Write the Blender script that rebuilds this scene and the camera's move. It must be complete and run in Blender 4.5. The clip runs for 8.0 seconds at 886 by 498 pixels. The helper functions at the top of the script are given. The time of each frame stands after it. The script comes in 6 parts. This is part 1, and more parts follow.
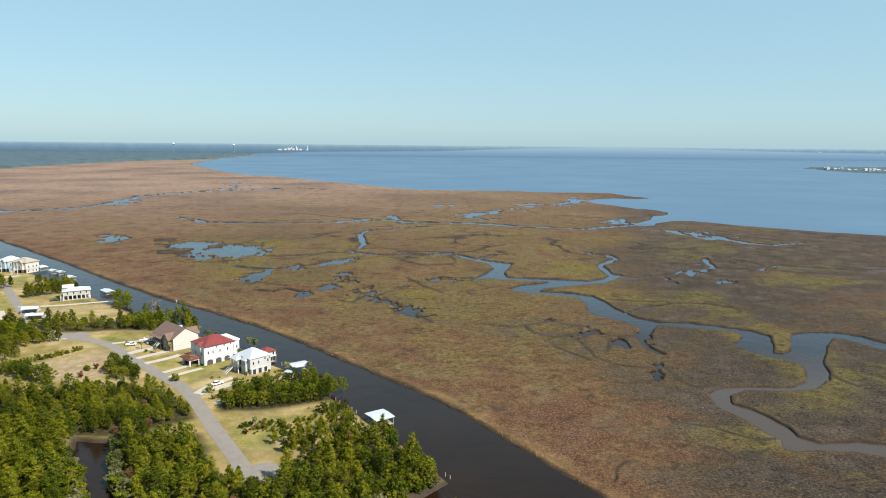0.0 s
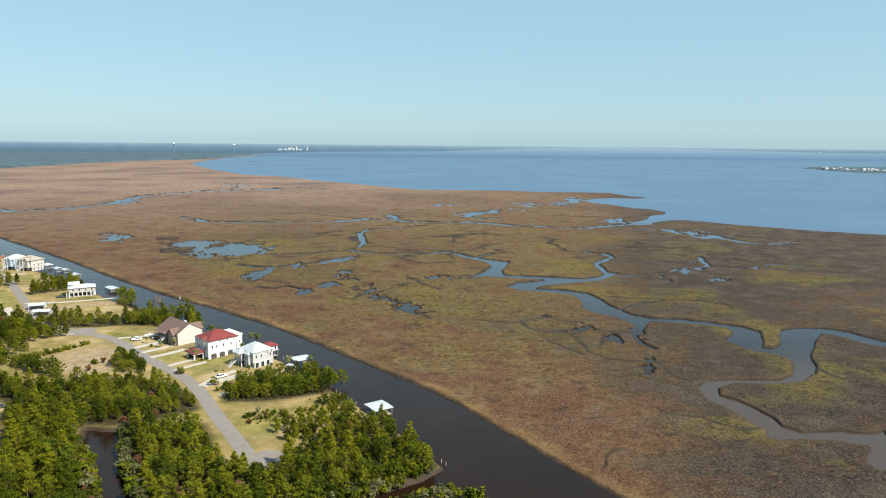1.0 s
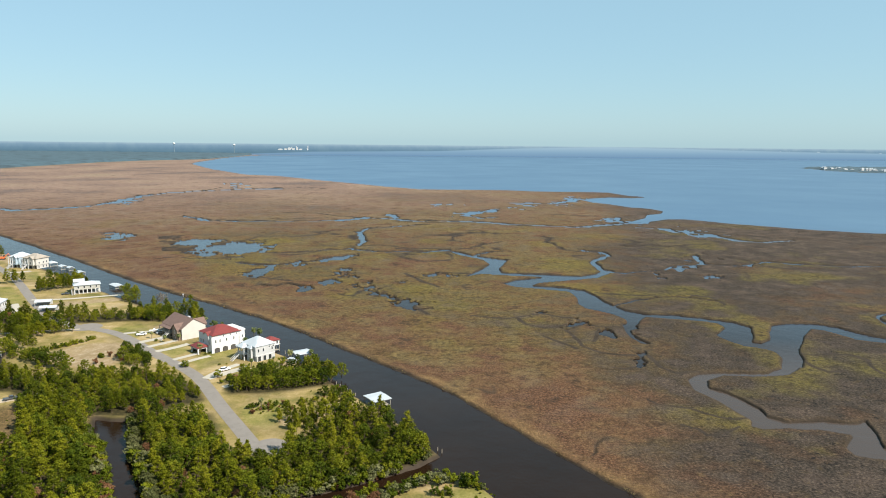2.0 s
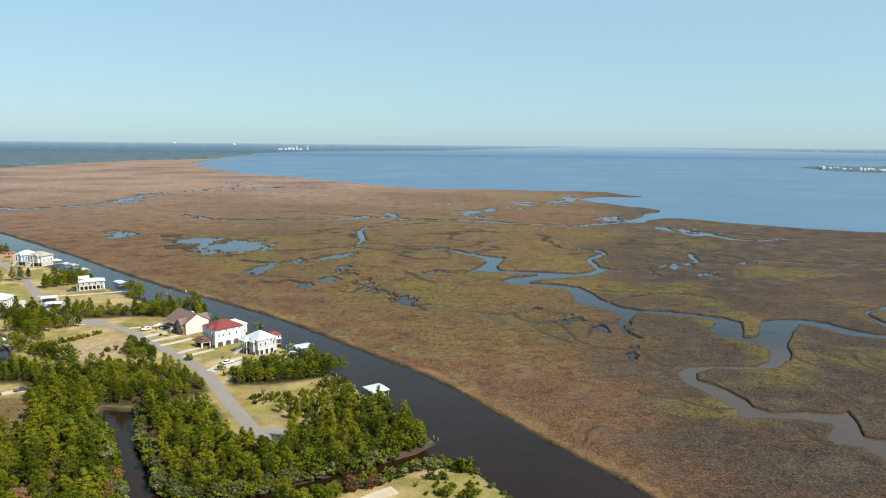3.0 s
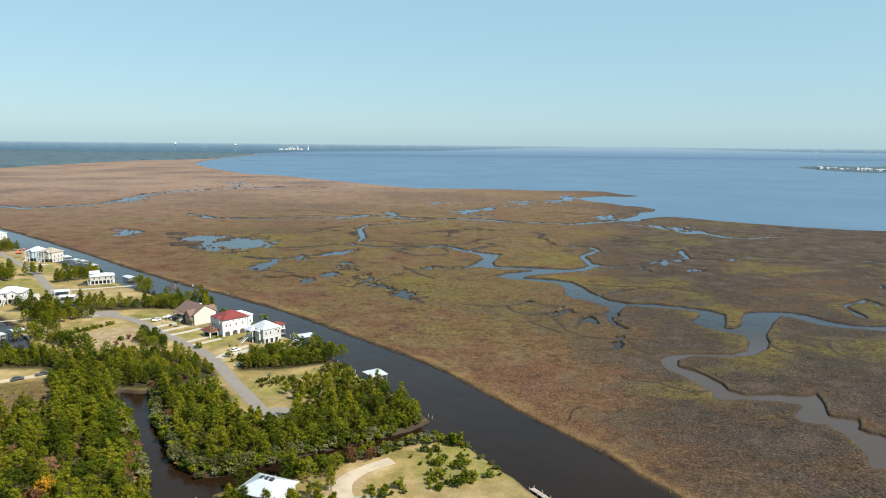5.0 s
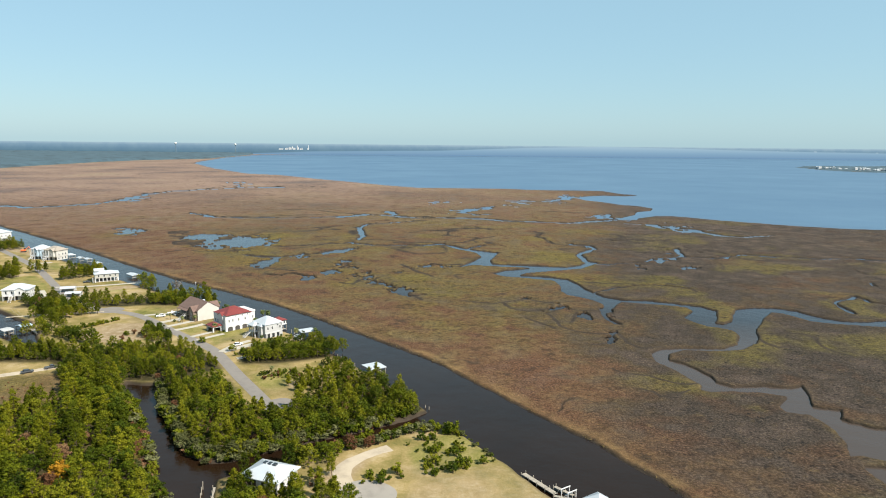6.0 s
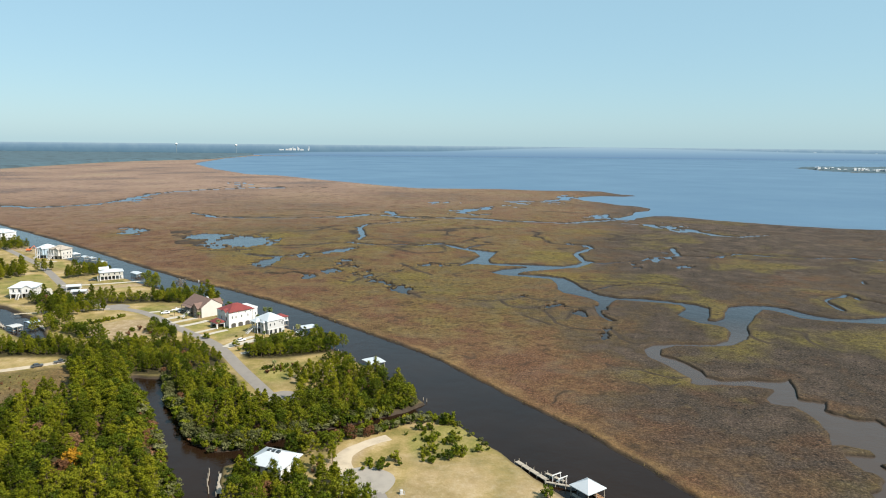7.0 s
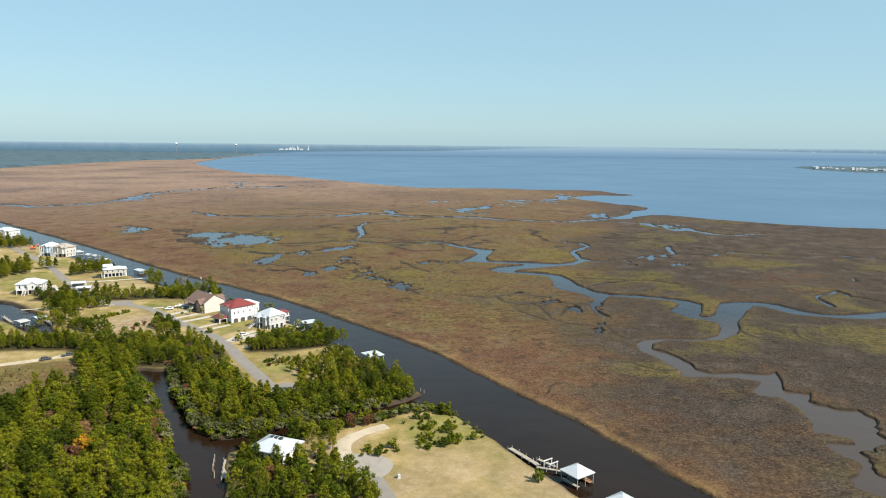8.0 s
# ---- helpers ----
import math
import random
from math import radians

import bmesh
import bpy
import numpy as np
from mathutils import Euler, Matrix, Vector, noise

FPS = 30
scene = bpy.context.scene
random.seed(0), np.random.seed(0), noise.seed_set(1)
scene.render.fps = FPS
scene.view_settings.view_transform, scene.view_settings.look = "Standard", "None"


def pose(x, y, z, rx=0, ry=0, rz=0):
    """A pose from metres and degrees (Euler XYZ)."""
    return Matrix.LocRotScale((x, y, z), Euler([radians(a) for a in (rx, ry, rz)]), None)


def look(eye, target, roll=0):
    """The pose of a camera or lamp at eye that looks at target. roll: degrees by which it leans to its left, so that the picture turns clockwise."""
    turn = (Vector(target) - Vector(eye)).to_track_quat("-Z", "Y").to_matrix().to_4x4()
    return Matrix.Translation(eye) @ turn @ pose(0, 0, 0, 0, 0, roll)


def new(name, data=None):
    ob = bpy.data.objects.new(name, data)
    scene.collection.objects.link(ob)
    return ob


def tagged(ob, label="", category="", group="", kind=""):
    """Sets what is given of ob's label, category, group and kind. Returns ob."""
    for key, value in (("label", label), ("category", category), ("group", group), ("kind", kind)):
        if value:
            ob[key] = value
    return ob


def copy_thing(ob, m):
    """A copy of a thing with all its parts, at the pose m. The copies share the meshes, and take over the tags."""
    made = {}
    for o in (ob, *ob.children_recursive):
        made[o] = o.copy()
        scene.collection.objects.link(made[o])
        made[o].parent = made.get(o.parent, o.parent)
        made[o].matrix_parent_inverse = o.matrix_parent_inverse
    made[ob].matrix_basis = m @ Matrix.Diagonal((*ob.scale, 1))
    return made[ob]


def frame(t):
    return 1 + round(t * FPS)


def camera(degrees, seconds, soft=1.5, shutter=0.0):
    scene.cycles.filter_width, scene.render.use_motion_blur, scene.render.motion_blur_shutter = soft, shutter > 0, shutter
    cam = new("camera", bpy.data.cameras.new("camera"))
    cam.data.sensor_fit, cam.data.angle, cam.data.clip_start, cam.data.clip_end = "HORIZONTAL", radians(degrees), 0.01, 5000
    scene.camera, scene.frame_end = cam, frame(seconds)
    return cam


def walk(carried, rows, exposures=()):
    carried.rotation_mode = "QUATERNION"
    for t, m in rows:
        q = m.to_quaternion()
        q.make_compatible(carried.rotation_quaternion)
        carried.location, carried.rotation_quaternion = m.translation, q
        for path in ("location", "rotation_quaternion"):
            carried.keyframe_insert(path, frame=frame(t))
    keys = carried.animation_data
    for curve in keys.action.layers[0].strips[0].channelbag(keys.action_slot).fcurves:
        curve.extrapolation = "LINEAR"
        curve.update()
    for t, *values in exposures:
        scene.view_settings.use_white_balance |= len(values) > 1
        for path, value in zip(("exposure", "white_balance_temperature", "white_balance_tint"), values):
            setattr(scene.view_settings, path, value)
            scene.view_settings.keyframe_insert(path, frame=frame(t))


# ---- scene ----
cam = camera(65.7, 8.0, soft=1.0)
PATH = [
    (0, (2.982, -0.407, 100.188), (2.985, 1.57, 99.88), 0.55),
    (0.5, (3.639, -4.857, 100.286), (3.641, -2.881, 99.979), 0.55),
    (1, (4.201, -9.313, 100.289), (4.204, -7.337, 99.981), 0.55),
    (1.5, (4.792, -13.605, 100.284), (4.795, -11.629, 99.976), 0.55),
    (3, (6.813, -26.792, 100.135), (6.816, -24.816, 99.826), 0.55),
    (3.5, (7.421, -31.375, 100.118), (7.423, -29.399, 99.81), 0.55),
    (4, (7.97, -35.905, 100.105), (7.972, -33.928, 99.797), 0.55),
    (4.5, (8.523, -40.452, 100.026), (8.525, -38.476, 99.718), 0.55),
    (6, (10.492, -53.965, 100.122), (10.494, -51.989, 99.813), 0.55),
    (6.5, (11.078, -58.364, 100.214), (11.08, -56.388, 99.905), 0.55),
    (7, (11.702, -62.87, 100.233), (11.703, -60.894, 99.926), 0.55),
    (7.5, (12.407, -67.362, 100.158), (12.408, -65.386, 99.85), 0.55),
    (8, (12.899, -71.721, 100.097), (12.901, -69.745, 99.789), 0.55),
]
walk(cam, [(t, look(eye, target, roll)) for t, eye, target, roll in PATH])

# ---- sky and sun ----
SUN_EL, SUN_AZ = radians(44), radians(123)
world = bpy.data.worlds.new("sky")
scene.world = world
world.use_nodes = True
wn = world.node_tree
sky = wn.nodes.new("ShaderNodeTexSky")
sky.sky_type, sky.sun_disc, sky.sun_elevation, sky.sun_rotation = "NISHITA", False, SUN_EL, SUN_AZ
sky.altitude, sky.air_density, sky.dust_density, sky.ozone_density = 0, 1.0, 0.6, 3.0
# an even veil of thin blue haze over the clear sky
SKY = 0.054
veil = wn.nodes.new("ShaderNodeMix")
veil.data_type, veil.inputs["Factor"].default_value = "RGBA", 0.55
wn.links.new(sky.outputs[0], veil.inputs["A"])
veil.inputs["B"].default_value = (5.0, 8.3, 9.8, 1)
wn.links.new(veil.outputs["Result"], wn.nodes["Background"].inputs[0])
wn.nodes["Background"].inputs[1].default_value = SKY
sun = new("sun", bpy.data.lights.new("sun", "SUN"))
sun.data.energy, sun.data.angle, sun.data.color = 5.0, radians(0.5), (1.0, 0.925, 0.82)
sun.matrix_world = look((300 * math.sin(SUN_AZ) * math.cos(SUN_EL), 300 * math.cos(SUN_AZ) * math.cos(SUN_EL), 300 * math.sin(SUN_EL)), (0, 0, 0))
scene.view_settings.exposure = 0.9

# ---- materials ----
def nodes_of(name):
    m = bpy.data.materials.new(name)
    m.use_nodes = True
    nt = m.node_tree
    return m, nt, nt.nodes["Principled BSDF"]


def nd(nt, kind, **values):
    n = nt.nodes.new("ShaderNode" + kind)
    for key, v in values.items():
        n.inputs[key.replace("_", " ")].default_value = v
    return n


def wire(nt, a, b):
    nt.links.new(a, b)


def coords(nt):
    return nt.nodes.new("ShaderNodeTexCoord").outputs["Object"]


def world_coords(nt):
    return nt.nodes.new("ShaderNodeNewGeometry").outputs["Position"]


def noise_at(nt, where, scale, detail=4.0, rough=0.55):
    n = nd(nt, "TexNoise", Scale=scale, Detail=detail, Roughness=rough)
    wire(nt, where, n.inputs["Vector"])
    return n.outputs["Fac"]


def ramp(nt, fac, stops):
    r = nt.nodes.new("ShaderNodeValToRGB")
    while len(r.color_ramp.elements) < len(stops):
        r.color_ramp.elements.new(0.5)
    for e, (p, c) in zip(r.color_ramp.elements, stops):
        e.position, e.color = p, (*c, 1)
    wire(nt, fac, r.inputs[0])
    return r.outputs[0]


def blend(nt, fac, a, b, mode="MIX"):
    m = nt.nodes.new("ShaderNodeMix")
    m.data_type, m.blend_type = "RGBA", mode
    for sock, v in ((m.inputs["Factor"], fac), (m.inputs["A"], a), (m.inputs["B"], b)):
        if isinstance(v, (int, float)):
            sock.default_value = v
        elif isinstance(v, tuple):
            sock.default_value = (*v, 1)
        else:
            wire(nt, v, sock)
    return m.outputs["Result"]


def math_of(nt, op, a, b=0.0, c=0.0, clamp=False):
    m = nt.nodes.new("ShaderNodeMath")
    m.operation, m.use_clamp = op, clamp
    for i, v in enumerate((a, b, c)):
        if isinstance(v, (int, float)):
            m.inputs[i].default_value = v
        else:
            wire(nt, v, m.inputs[i])
    return m.outputs[0]


def attr(nt, name):
    a = nt.nodes.new("ShaderNodeAttribute")
    a.attribute_name = name
    return a.outputs["Fac"]


def bump(nt, bsdf, height, strength, distance):
    b = nd(nt, "Bump", Strength=strength, Distance=distance)
    wire(nt, height, b.inputs["Height"])
    wire(nt, b.outputs[0], bsdf.inputs["Normal"])


def plain(name, colour, rough=0.7, vary=0.18, scale=1.5, metal=0.0, relief=0.0):
    """A painted, rendered or natural surface with stains and grain at two scales."""
    m, nt, b = nodes_of(name)
    where = world_coords(nt)
    big, fine = noise_at(nt, where, scale * 0.35, 3), noise_at(nt, where, scale * 4, 3)
    mixd = math_of(nt, "ADD", math_of(nt, "MULTIPLY", big, 0.65), math_of(nt, "MULTIPLY", fine, 0.35))
    dark = tuple(c * (1 - vary * 1.5) for c in colour)
    light = tuple(min(1, c * (1 + vary * 0.6)) for c in colour)
    wire(nt, ramp(nt, mixd, [(0.3, dark), (0.5, colour), (0.72, light)]), b.inputs["Base Color"])
    b.inputs["Roughness"].default_value, b.inputs["Metallic"].default_value = rough, metal
    if relief:
        bump(nt, b, fine, 0.6, relief)
    return m


def leafy(name, stops, gloss=0.55):
    """Foliage: tone by clump, by tree and by patch of wood."""
    m, nt, b = nodes_of(name)
    info = nt.nodes.new("ShaderNodeObjectInfo")
    geo = nt.nodes.new("ShaderNodeNewGeometry")
    patch = noise_at(nt, geo.outputs["Position"], 0.035, 2)
    f = math_of(nt, "ADD", math_of(nt, "MULTIPLY", geo.outputs["Random Per Island"], 0.26),
                math_of(nt, "ADD", math_of(nt, "MULTIPLY", info.outputs["Random"], 0.56), math_of(nt, "MULTIPLY", patch, 0.3)))
    wire(nt, ramp(nt, f, stops), b.inputs["Base Color"])
    b.inputs["Roughness"].default_value = gloss
    b.inputs["Specular IOR Level"].default_value = 0.04
    tr = nt.nodes.new("ShaderNodeBsdfTranslucent")
    wire(nt, ramp(nt, f, [(p, (c[0] * 1.2, c[1] * 1.25, c[2] * 0.6)) for p, c in stops]), tr.inputs["Color"])
    mix = nd(nt, "MixShader", Fac=0.09)
    wire(nt, b.outputs[0], mix.inputs[1])
    wire(nt, tr.outputs[0], mix.inputs[2])
    wire(nt, mix.outputs[0], nt.nodes["Material Output"].inputs["Surface"])
    return m


def ground_material():
    """Marsh grass, dry lawn, sand and woodland litter; the sheet's own attributes say where each lies."""
    m, nt, b = nodes_of("ground")
    w = world_coords(nt)
    n_fine, n_mid, n_big = noise_at(nt, w, 1.1, 5, 0.7), noise_at(nt, w, 0.12, 5, 0.6), noise_at(nt, w, 0.016, 4, 0.55)
    n_streak = noise_at(nt, w, 0.4, 6, 0.75)
    n_patch = noise_at(nt, w, 0.032, 4, 0.62)
    rusty = ramp(nt, n_fine, [(0.28, (0.027, 0.015, 0.008)), (0.5, (0.083, 0.042, 0.022)), (0.72, (0.155, 0.086, 0.048))])
    tawny = ramp(nt, n_streak, [(0.3, (0.038, 0.023, 0.012)), (0.5, (0.105, 0.060, 0.028)), (0.72, (0.180, 0.113, 0.056))])
    red = blend(nt, ramp(nt, n_patch, [(0.42, (0, 0, 0)), (0.60, (1, 1, 1))]), rusty, tawny)
    olive = ramp(nt, n_streak, [(0.33, (0.028, 0.021, 0.008)), (0.5, (0.088, 0.066, 0.020)), (0.68, (0.160, 0.119, 0.040))])
    dark = ramp(nt, n_fine, [(0.30, (0.010, 0.008, 0.006)), (0.5, (0.035, 0.027, 0.020)), (0.70, (0.082, 0.063, 0.047))])
    straw = ramp(nt, n_streak, [(0.3, (0.066, 0.041, 0.016)), (0.55, (0.154, 0.107, 0.041)), (0.75, (0.226, 0.174, 0.082))])
    mottle = math_of(nt, "MULTIPLY", math_of(nt, "SUBTRACT", noise_at(nt, w, 0.055, 3, 0.5), 0.5), 3.0)
    swell = math_of(nt, "MULTIPLY", math_of(nt, "SUBTRACT", n_big, 0.5), 2.2)
    blotch = math_of(nt, "ADD", mottle, swell)
    marsh = blend(nt, math_of(nt, "ADD", attr(nt, "olive"), blotch, clamp=True), red, olive)
    marsh = blend(nt, math_of(nt, "ADD", attr(nt, "dark"), math_of(nt, "MULTIPLY", blotch, 0.8), clamp=True), marsh, dark)
    # far marsh: distance haze painted in as a paler pink tone
    n_vast = noise_at(nt, w, 0.0045, 5, 0.6)
    pink = ramp(nt, math_of(nt, "ADD", math_of(nt, "MULTIPLY", n_vast, 0.75), math_of(nt, "MULTIPLY", n_mid, 0.25)), [(0.36, (0.100, 0.080, 0.074)), (0.46, (0.168, 0.116, 0.091)), (0.54, (0.212, 0.146, 0.111)), (0.64, (0.222, 0.166, 0.116))])
    marsh = blend(nt, math_of(nt, "ADD", attr(nt, "dry"), math_of(nt, "MULTIPLY", mottle, 0.3), clamp=True), marsh, pink)
    moss = ramp(nt, n_streak, [(0.35, (0.045, 0.038, 0.008)), (0.62, (0.165, 0.134, 0.026))])
    marsh = blend(nt, math_of(nt, "MULTIPLY", attr(nt, "green"), math_of(nt, "ADD", n_mid, 0.25), clamp=True), marsh, moss)
    gully = ramp(nt, noise_at(nt, w, 0.055, 6, 0.72), [(0.33, (1, 1, 1)), (0.42, (0, 0, 0))])
    marsh = blend(nt, math_of(nt, "MULTIPLY", gully, 0.75), marsh, (0.022, 0.017, 0.012))
    pale = ramp(nt, noise_at(nt, w, 0.23, 5, 0.7), [(0.58, (0, 0, 0)), (0.72, (1, 1, 1))])
    marsh = blend(nt, math_of(nt, "MULTIPLY", pale, 0.36), marsh, straw)
    tuft = ramp(nt, noise_at(nt, w, 0.15, 7, 0.8), [(0.36, (0.58, 0.58, 0.58)), (0.5, (1, 1, 1)), (0.64, (1.0, 1.0, 1.0))])
    marsh = blend(nt, 1.0, marsh, tuft, "MULTIPLY")
    grain = ramp(nt, n_fine, [(0.34, (0.70, 0.70, 0.70)), (0.5, (1.02, 1.02, 1.02)), (0.66, (1.28, 1.26, 1.22))])
    marsh = blend(nt, 1.0, marsh, grain, "MULTIPLY")
    hole = ramp(nt, noise_at(nt, w, 0.38, 3, 0.6), [(0.33, (1, 1, 1)), (0.39, (0, 0, 0))])
    marsh = blend(nt, math_of(nt, "MULTIPLY", hole, math_of(nt, "MULTIPLY", attr(nt, "dark"), 0.9, clamp=True)), marsh, (0.012, 0.010, 0.008))
    reed = ramp(nt, n_streak, [(0.3, (0.085, 0.050, 0.022)), (0.52, (0.19, 0.118, 0.050)), (0.75, (0.29, 0.20, 0.085))])
    marsh = blend(nt, math_of(nt, "MULTIPLY", attr(nt, "rim"), math_of(nt, "ADD", n_mid, 0.35), clamp=True), marsh, reed)
    n_lot = noise_at(nt, w, 0.045, 4, 0.6)
    lawn = ramp(nt, math_of(nt, "ADD", math_of(nt, "ADD", math_of(nt, "MULTIPLY", n_mid, 0.4), math_of(nt, "MULTIPLY", n_lot, 0.4)), math_of(nt, "MULTIPLY", n_fine, 0.2)),
                [(0.38, (0.090, 0.088, 0.024)), (0.46, (0.172, 0.137, 0.045)), (0.54, (0.262, 0.195, 0.084)), (0.62, (0.335, 0.262, 0.150))])
    sand = ramp(nt, n_streak, [(0.3, (0.185, 0.128, 0.064)), (0.5, (0.245, 0.182, 0.105)), (0.7, (0.33, 0.27, 0.19))])
    litter = ramp(nt, n_streak, [(0.3, (0.016, 0.015, 0.006)), (0.5, (0.038, 0.032, 0.012)), (0.7, (0.072, 0.056, 0.022))])
    # mud tone, also painting the shade of the bank faces
    mud_shade = ramp(nt, n_mid, [(0.3, (0.018, 0.014, 0.010)), (0.7, (0.050, 0.038, 0.028))])
    turf = ramp(nt, math_of(nt, "ADD", math_of(nt, "MULTIPLY", n_mid, 0.6), math_of(nt, "MULTIPLY", n_fine, 0.4)), [(0.36, (0.075, 0.085, 0.018)), (0.5, (0.150, 0.140, 0.036)), (0.64, (0.235, 0.195, 0.070))])
    lawn = blend(nt, math_of(nt, "MULTIPLY", attr(nt, "green"), 0.85), lawn, turf)
    land = blend(nt, math_of(nt, "ADD", attr(nt, "sand"), math_of(nt, "MULTIPLY", mottle, 0.5), clamp=True), lawn, sand)
    land = blend(nt, math_of(nt, "ADD", attr(nt, "litter"), math_of(nt, "MULTIPLY", mottle, 0.35), clamp=True), land, litter)
    both = blend(nt, attr(nt, "land"), marsh, land)
    both = blend(nt, attr(nt, "mud_shade"), both, mud_shade)
    wire(nt, both, b.inputs["Base Color"])
    b.inputs["Roughness"].default_value = 0.92
    b.inputs["Specular IOR Level"].default_value = 0.15
    bump(nt, b, math_of(nt, "MULTIPLY", math_of(nt, "ADD", n_streak, n_fine), math_of(nt, "SUBTRACT", 1.0, math_of(nt, "MULTIPLY", attr(nt, "land"), 0.8))), 0.85, 0.8)
    return m


def water_material(name, deep, sea_sky_blue):
    """Tannin-brown and nearly still in the canals and creeks; rougher out in the bay, with reflected sky blue painted
    into the base colour.
    """
    m, nt, b = nodes_of(name)
    w = world_coords(nt)
    xyz = nt.nodes.new("ShaderNodeSeparateXYZ")
    wire(nt, w, xyz.inputs[0])
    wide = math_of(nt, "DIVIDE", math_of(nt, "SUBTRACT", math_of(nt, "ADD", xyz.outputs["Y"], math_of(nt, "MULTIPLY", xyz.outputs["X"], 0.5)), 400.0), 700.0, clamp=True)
    silt = noise_at(nt, w, 0.02, 3)
    brown = ramp(nt, silt, [(0.3, tuple(c * 0.8 for c in deep)), (0.7, tuple(c * 1.2 for c in deep))])
    shoal = math_of(nt, "MULTIPLY", math_of(nt, "DIVIDE", math_of(nt, "SUBTRACT", xyz.outputs["X"], 98.0), 10.0, clamp=True), math_of(nt, "DIVIDE", math_of(nt, "SUBTRACT", 330.0, xyz.outputs["Y"]), 60.0, clamp=True))
    brown = blend(nt, shoal, brown, (0.052, 0.039, 0.031))
    # bluer with distance: water tint and sky reflection put into the base colour
    wire(nt, blend(nt, wide, brown, sea_sky_blue), b.inputs["Base Color"])
    b.inputs["IOR"].default_value = 1.333
    wire(nt, math_of(nt, "ADD", math_of(nt, "MULTIPLY", math_of(nt, "POWER", wide, 0.5), 0.27), 0.23), b.inputs["Specular IOR Level"])
    wind = noise_at(nt, w, 0.004, 3)
    wire(nt, math_of(nt, "ADD", math_of(nt, "MULTIPLY", wide, math_of(nt, "ADD", math_of(nt, "MULTIPLY", wind, 0.25), 0.14)), 0.11), b.inputs["Roughness"])
    waves = math_of(nt, "ADD", noise_at(nt, w, 0.9, 4), math_of(nt, "MULTIPLY", noise_at(nt, w, 0.12, 2), 2.0))
    bp = nd(nt, "Bump", Distance=0.25)
    wire(nt, math_of(nt, "SUBTRACT", 0.28, math_of(nt, "MULTIPLY", wide, 0.2)), bp.inputs["Strength"])
    wire(nt, waves, bp.inputs["Height"])
    wire(nt, bp.outputs[0], b.inputs["Normal"])
    return m


M_GROUND = ground_material()
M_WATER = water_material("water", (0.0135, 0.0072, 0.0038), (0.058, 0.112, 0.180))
M_ROAD = plain("asphalt_pale", (0.172, 0.154, 0.136), 0.9, 0.14, 1.2, relief=0.02)
M_CONCRETE = plain("concrete", (0.35, 0.32, 0.265), 0.85, 0.12, 1.0)
M_WHITE = plain("white_siding", (0.50, 0.50, 0.495), 0.6, 0.07, 0.8)
M_WHITE_ROOF = plain("white_metal_roof", (0.39, 0.42, 0.445), 0.4, 0.07, 0.7)
M_RED_ROOF = plain("red_roof", (0.155, 0.027, 0.023), 0.55, 0.2, 1.5)
M_BROWN_ROOF = plain("brown_shingle", (0.128, 0.080, 0.064), 0.85, 0.2, 2.0)
M_CREAM = plain("cream_siding", (0.42, 0.405, 0.37), 0.7, 0.08, 0.8)
M_TAUPE = plain("taupe_siding", (0.192, 0.141, 0.106), 0.75, 0.12, 0.8)
M_GREY = plain("grey_siding", (0.36, 0.365, 0.365), 0.65, 0.08, 0.8)
M_STONE = plain("stone_grey_siding", (0.33, 0.325, 0.29), 0.7, 0.1, 0.8)
M_BLUE = plain("pale_blue_siding", (0.30, 0.38, 0.44), 0.65, 0.08, 0.8)
M_GLASS = plain("dark_glass", (0.025, 0.03, 0.035), 0.12, 0.2, 0.6)
# near-black that stands for the shade inside openings
M_PAINTED_SHADE = plain("painted_shade", (0.05, 0.046, 0.042), 0.8, 0.3, 0.6)
M_TIMBER = plain("weathered_timber", (0.269, 0.237, 0.192), 0.85, 0.25, 3.0)
M_DECK = plain("brown_deck", (0.256, 0.134, 0.061), 0.75, 0.25, 3.0)
M_BARK = plain("bark", (0.102, 0.074, 0.051), 0.9, 0.35, 3.0)
M_BARE = plain("bleached_wood", (0.256, 0.224, 0.186), 0.9, 0.25, 3.0)
M_PINE = leafy("pine_needles", [(0.15, (0.012, 0.020, 0.0014)), (0.42, (0.051, 0.063, 0.0035)), (0.66, (0.107, 0.113, 0.0056)), (0.92, (0.151, 0.147, 0.0098))])
M_LEAF = leafy("broad_leaves", [(0.15, (0.012, 0.020, 0.0021)), (0.42, (0.042, 0.060, 0.0042)), (0.70, (0.101, 0.113, 0.0070)), (0.92, (0.144, 0.135, 0.0112))])
M_GREYLEAF = leafy("silver_leaves", [(0.2, (0.045, 0.050, 0.016)), (0.55, (0.085, 0.091, 0.034)), (0.9, (0.142, 0.143, 0.066))])
M_RUST = leafy("rust_leaves", [(0.2, (0.070, 0.032, 0.016)), (0.55, (0.128, 0.064, 0.032)), (0.9, (0.205, 0.122, 0.064))])
M_GOLD = leafy("gold_leaves", [(0.2, (0.192, 0.096, 0.010)), (0.55, (0.307, 0.160, 0.013)), (0.9, (0.397, 0.243, 0.032))])
M_FROND = leafy("palm_fronds", [(0.2, (0.038, 0.054, 0.016)), (0.55, (0.077, 0.096, 0.032)), (0.9, (0.154, 0.154, 0.064))])
M_REED = leafy("marsh_reeds", [(0.15, (0.045, 0.027, 0.016)), (0.45, (0.095, 0.058, 0.032)), (0.7, (0.135, 0.092, 0.045)), (0.95, (0.17, 0.13, 0.06))], 0.8)
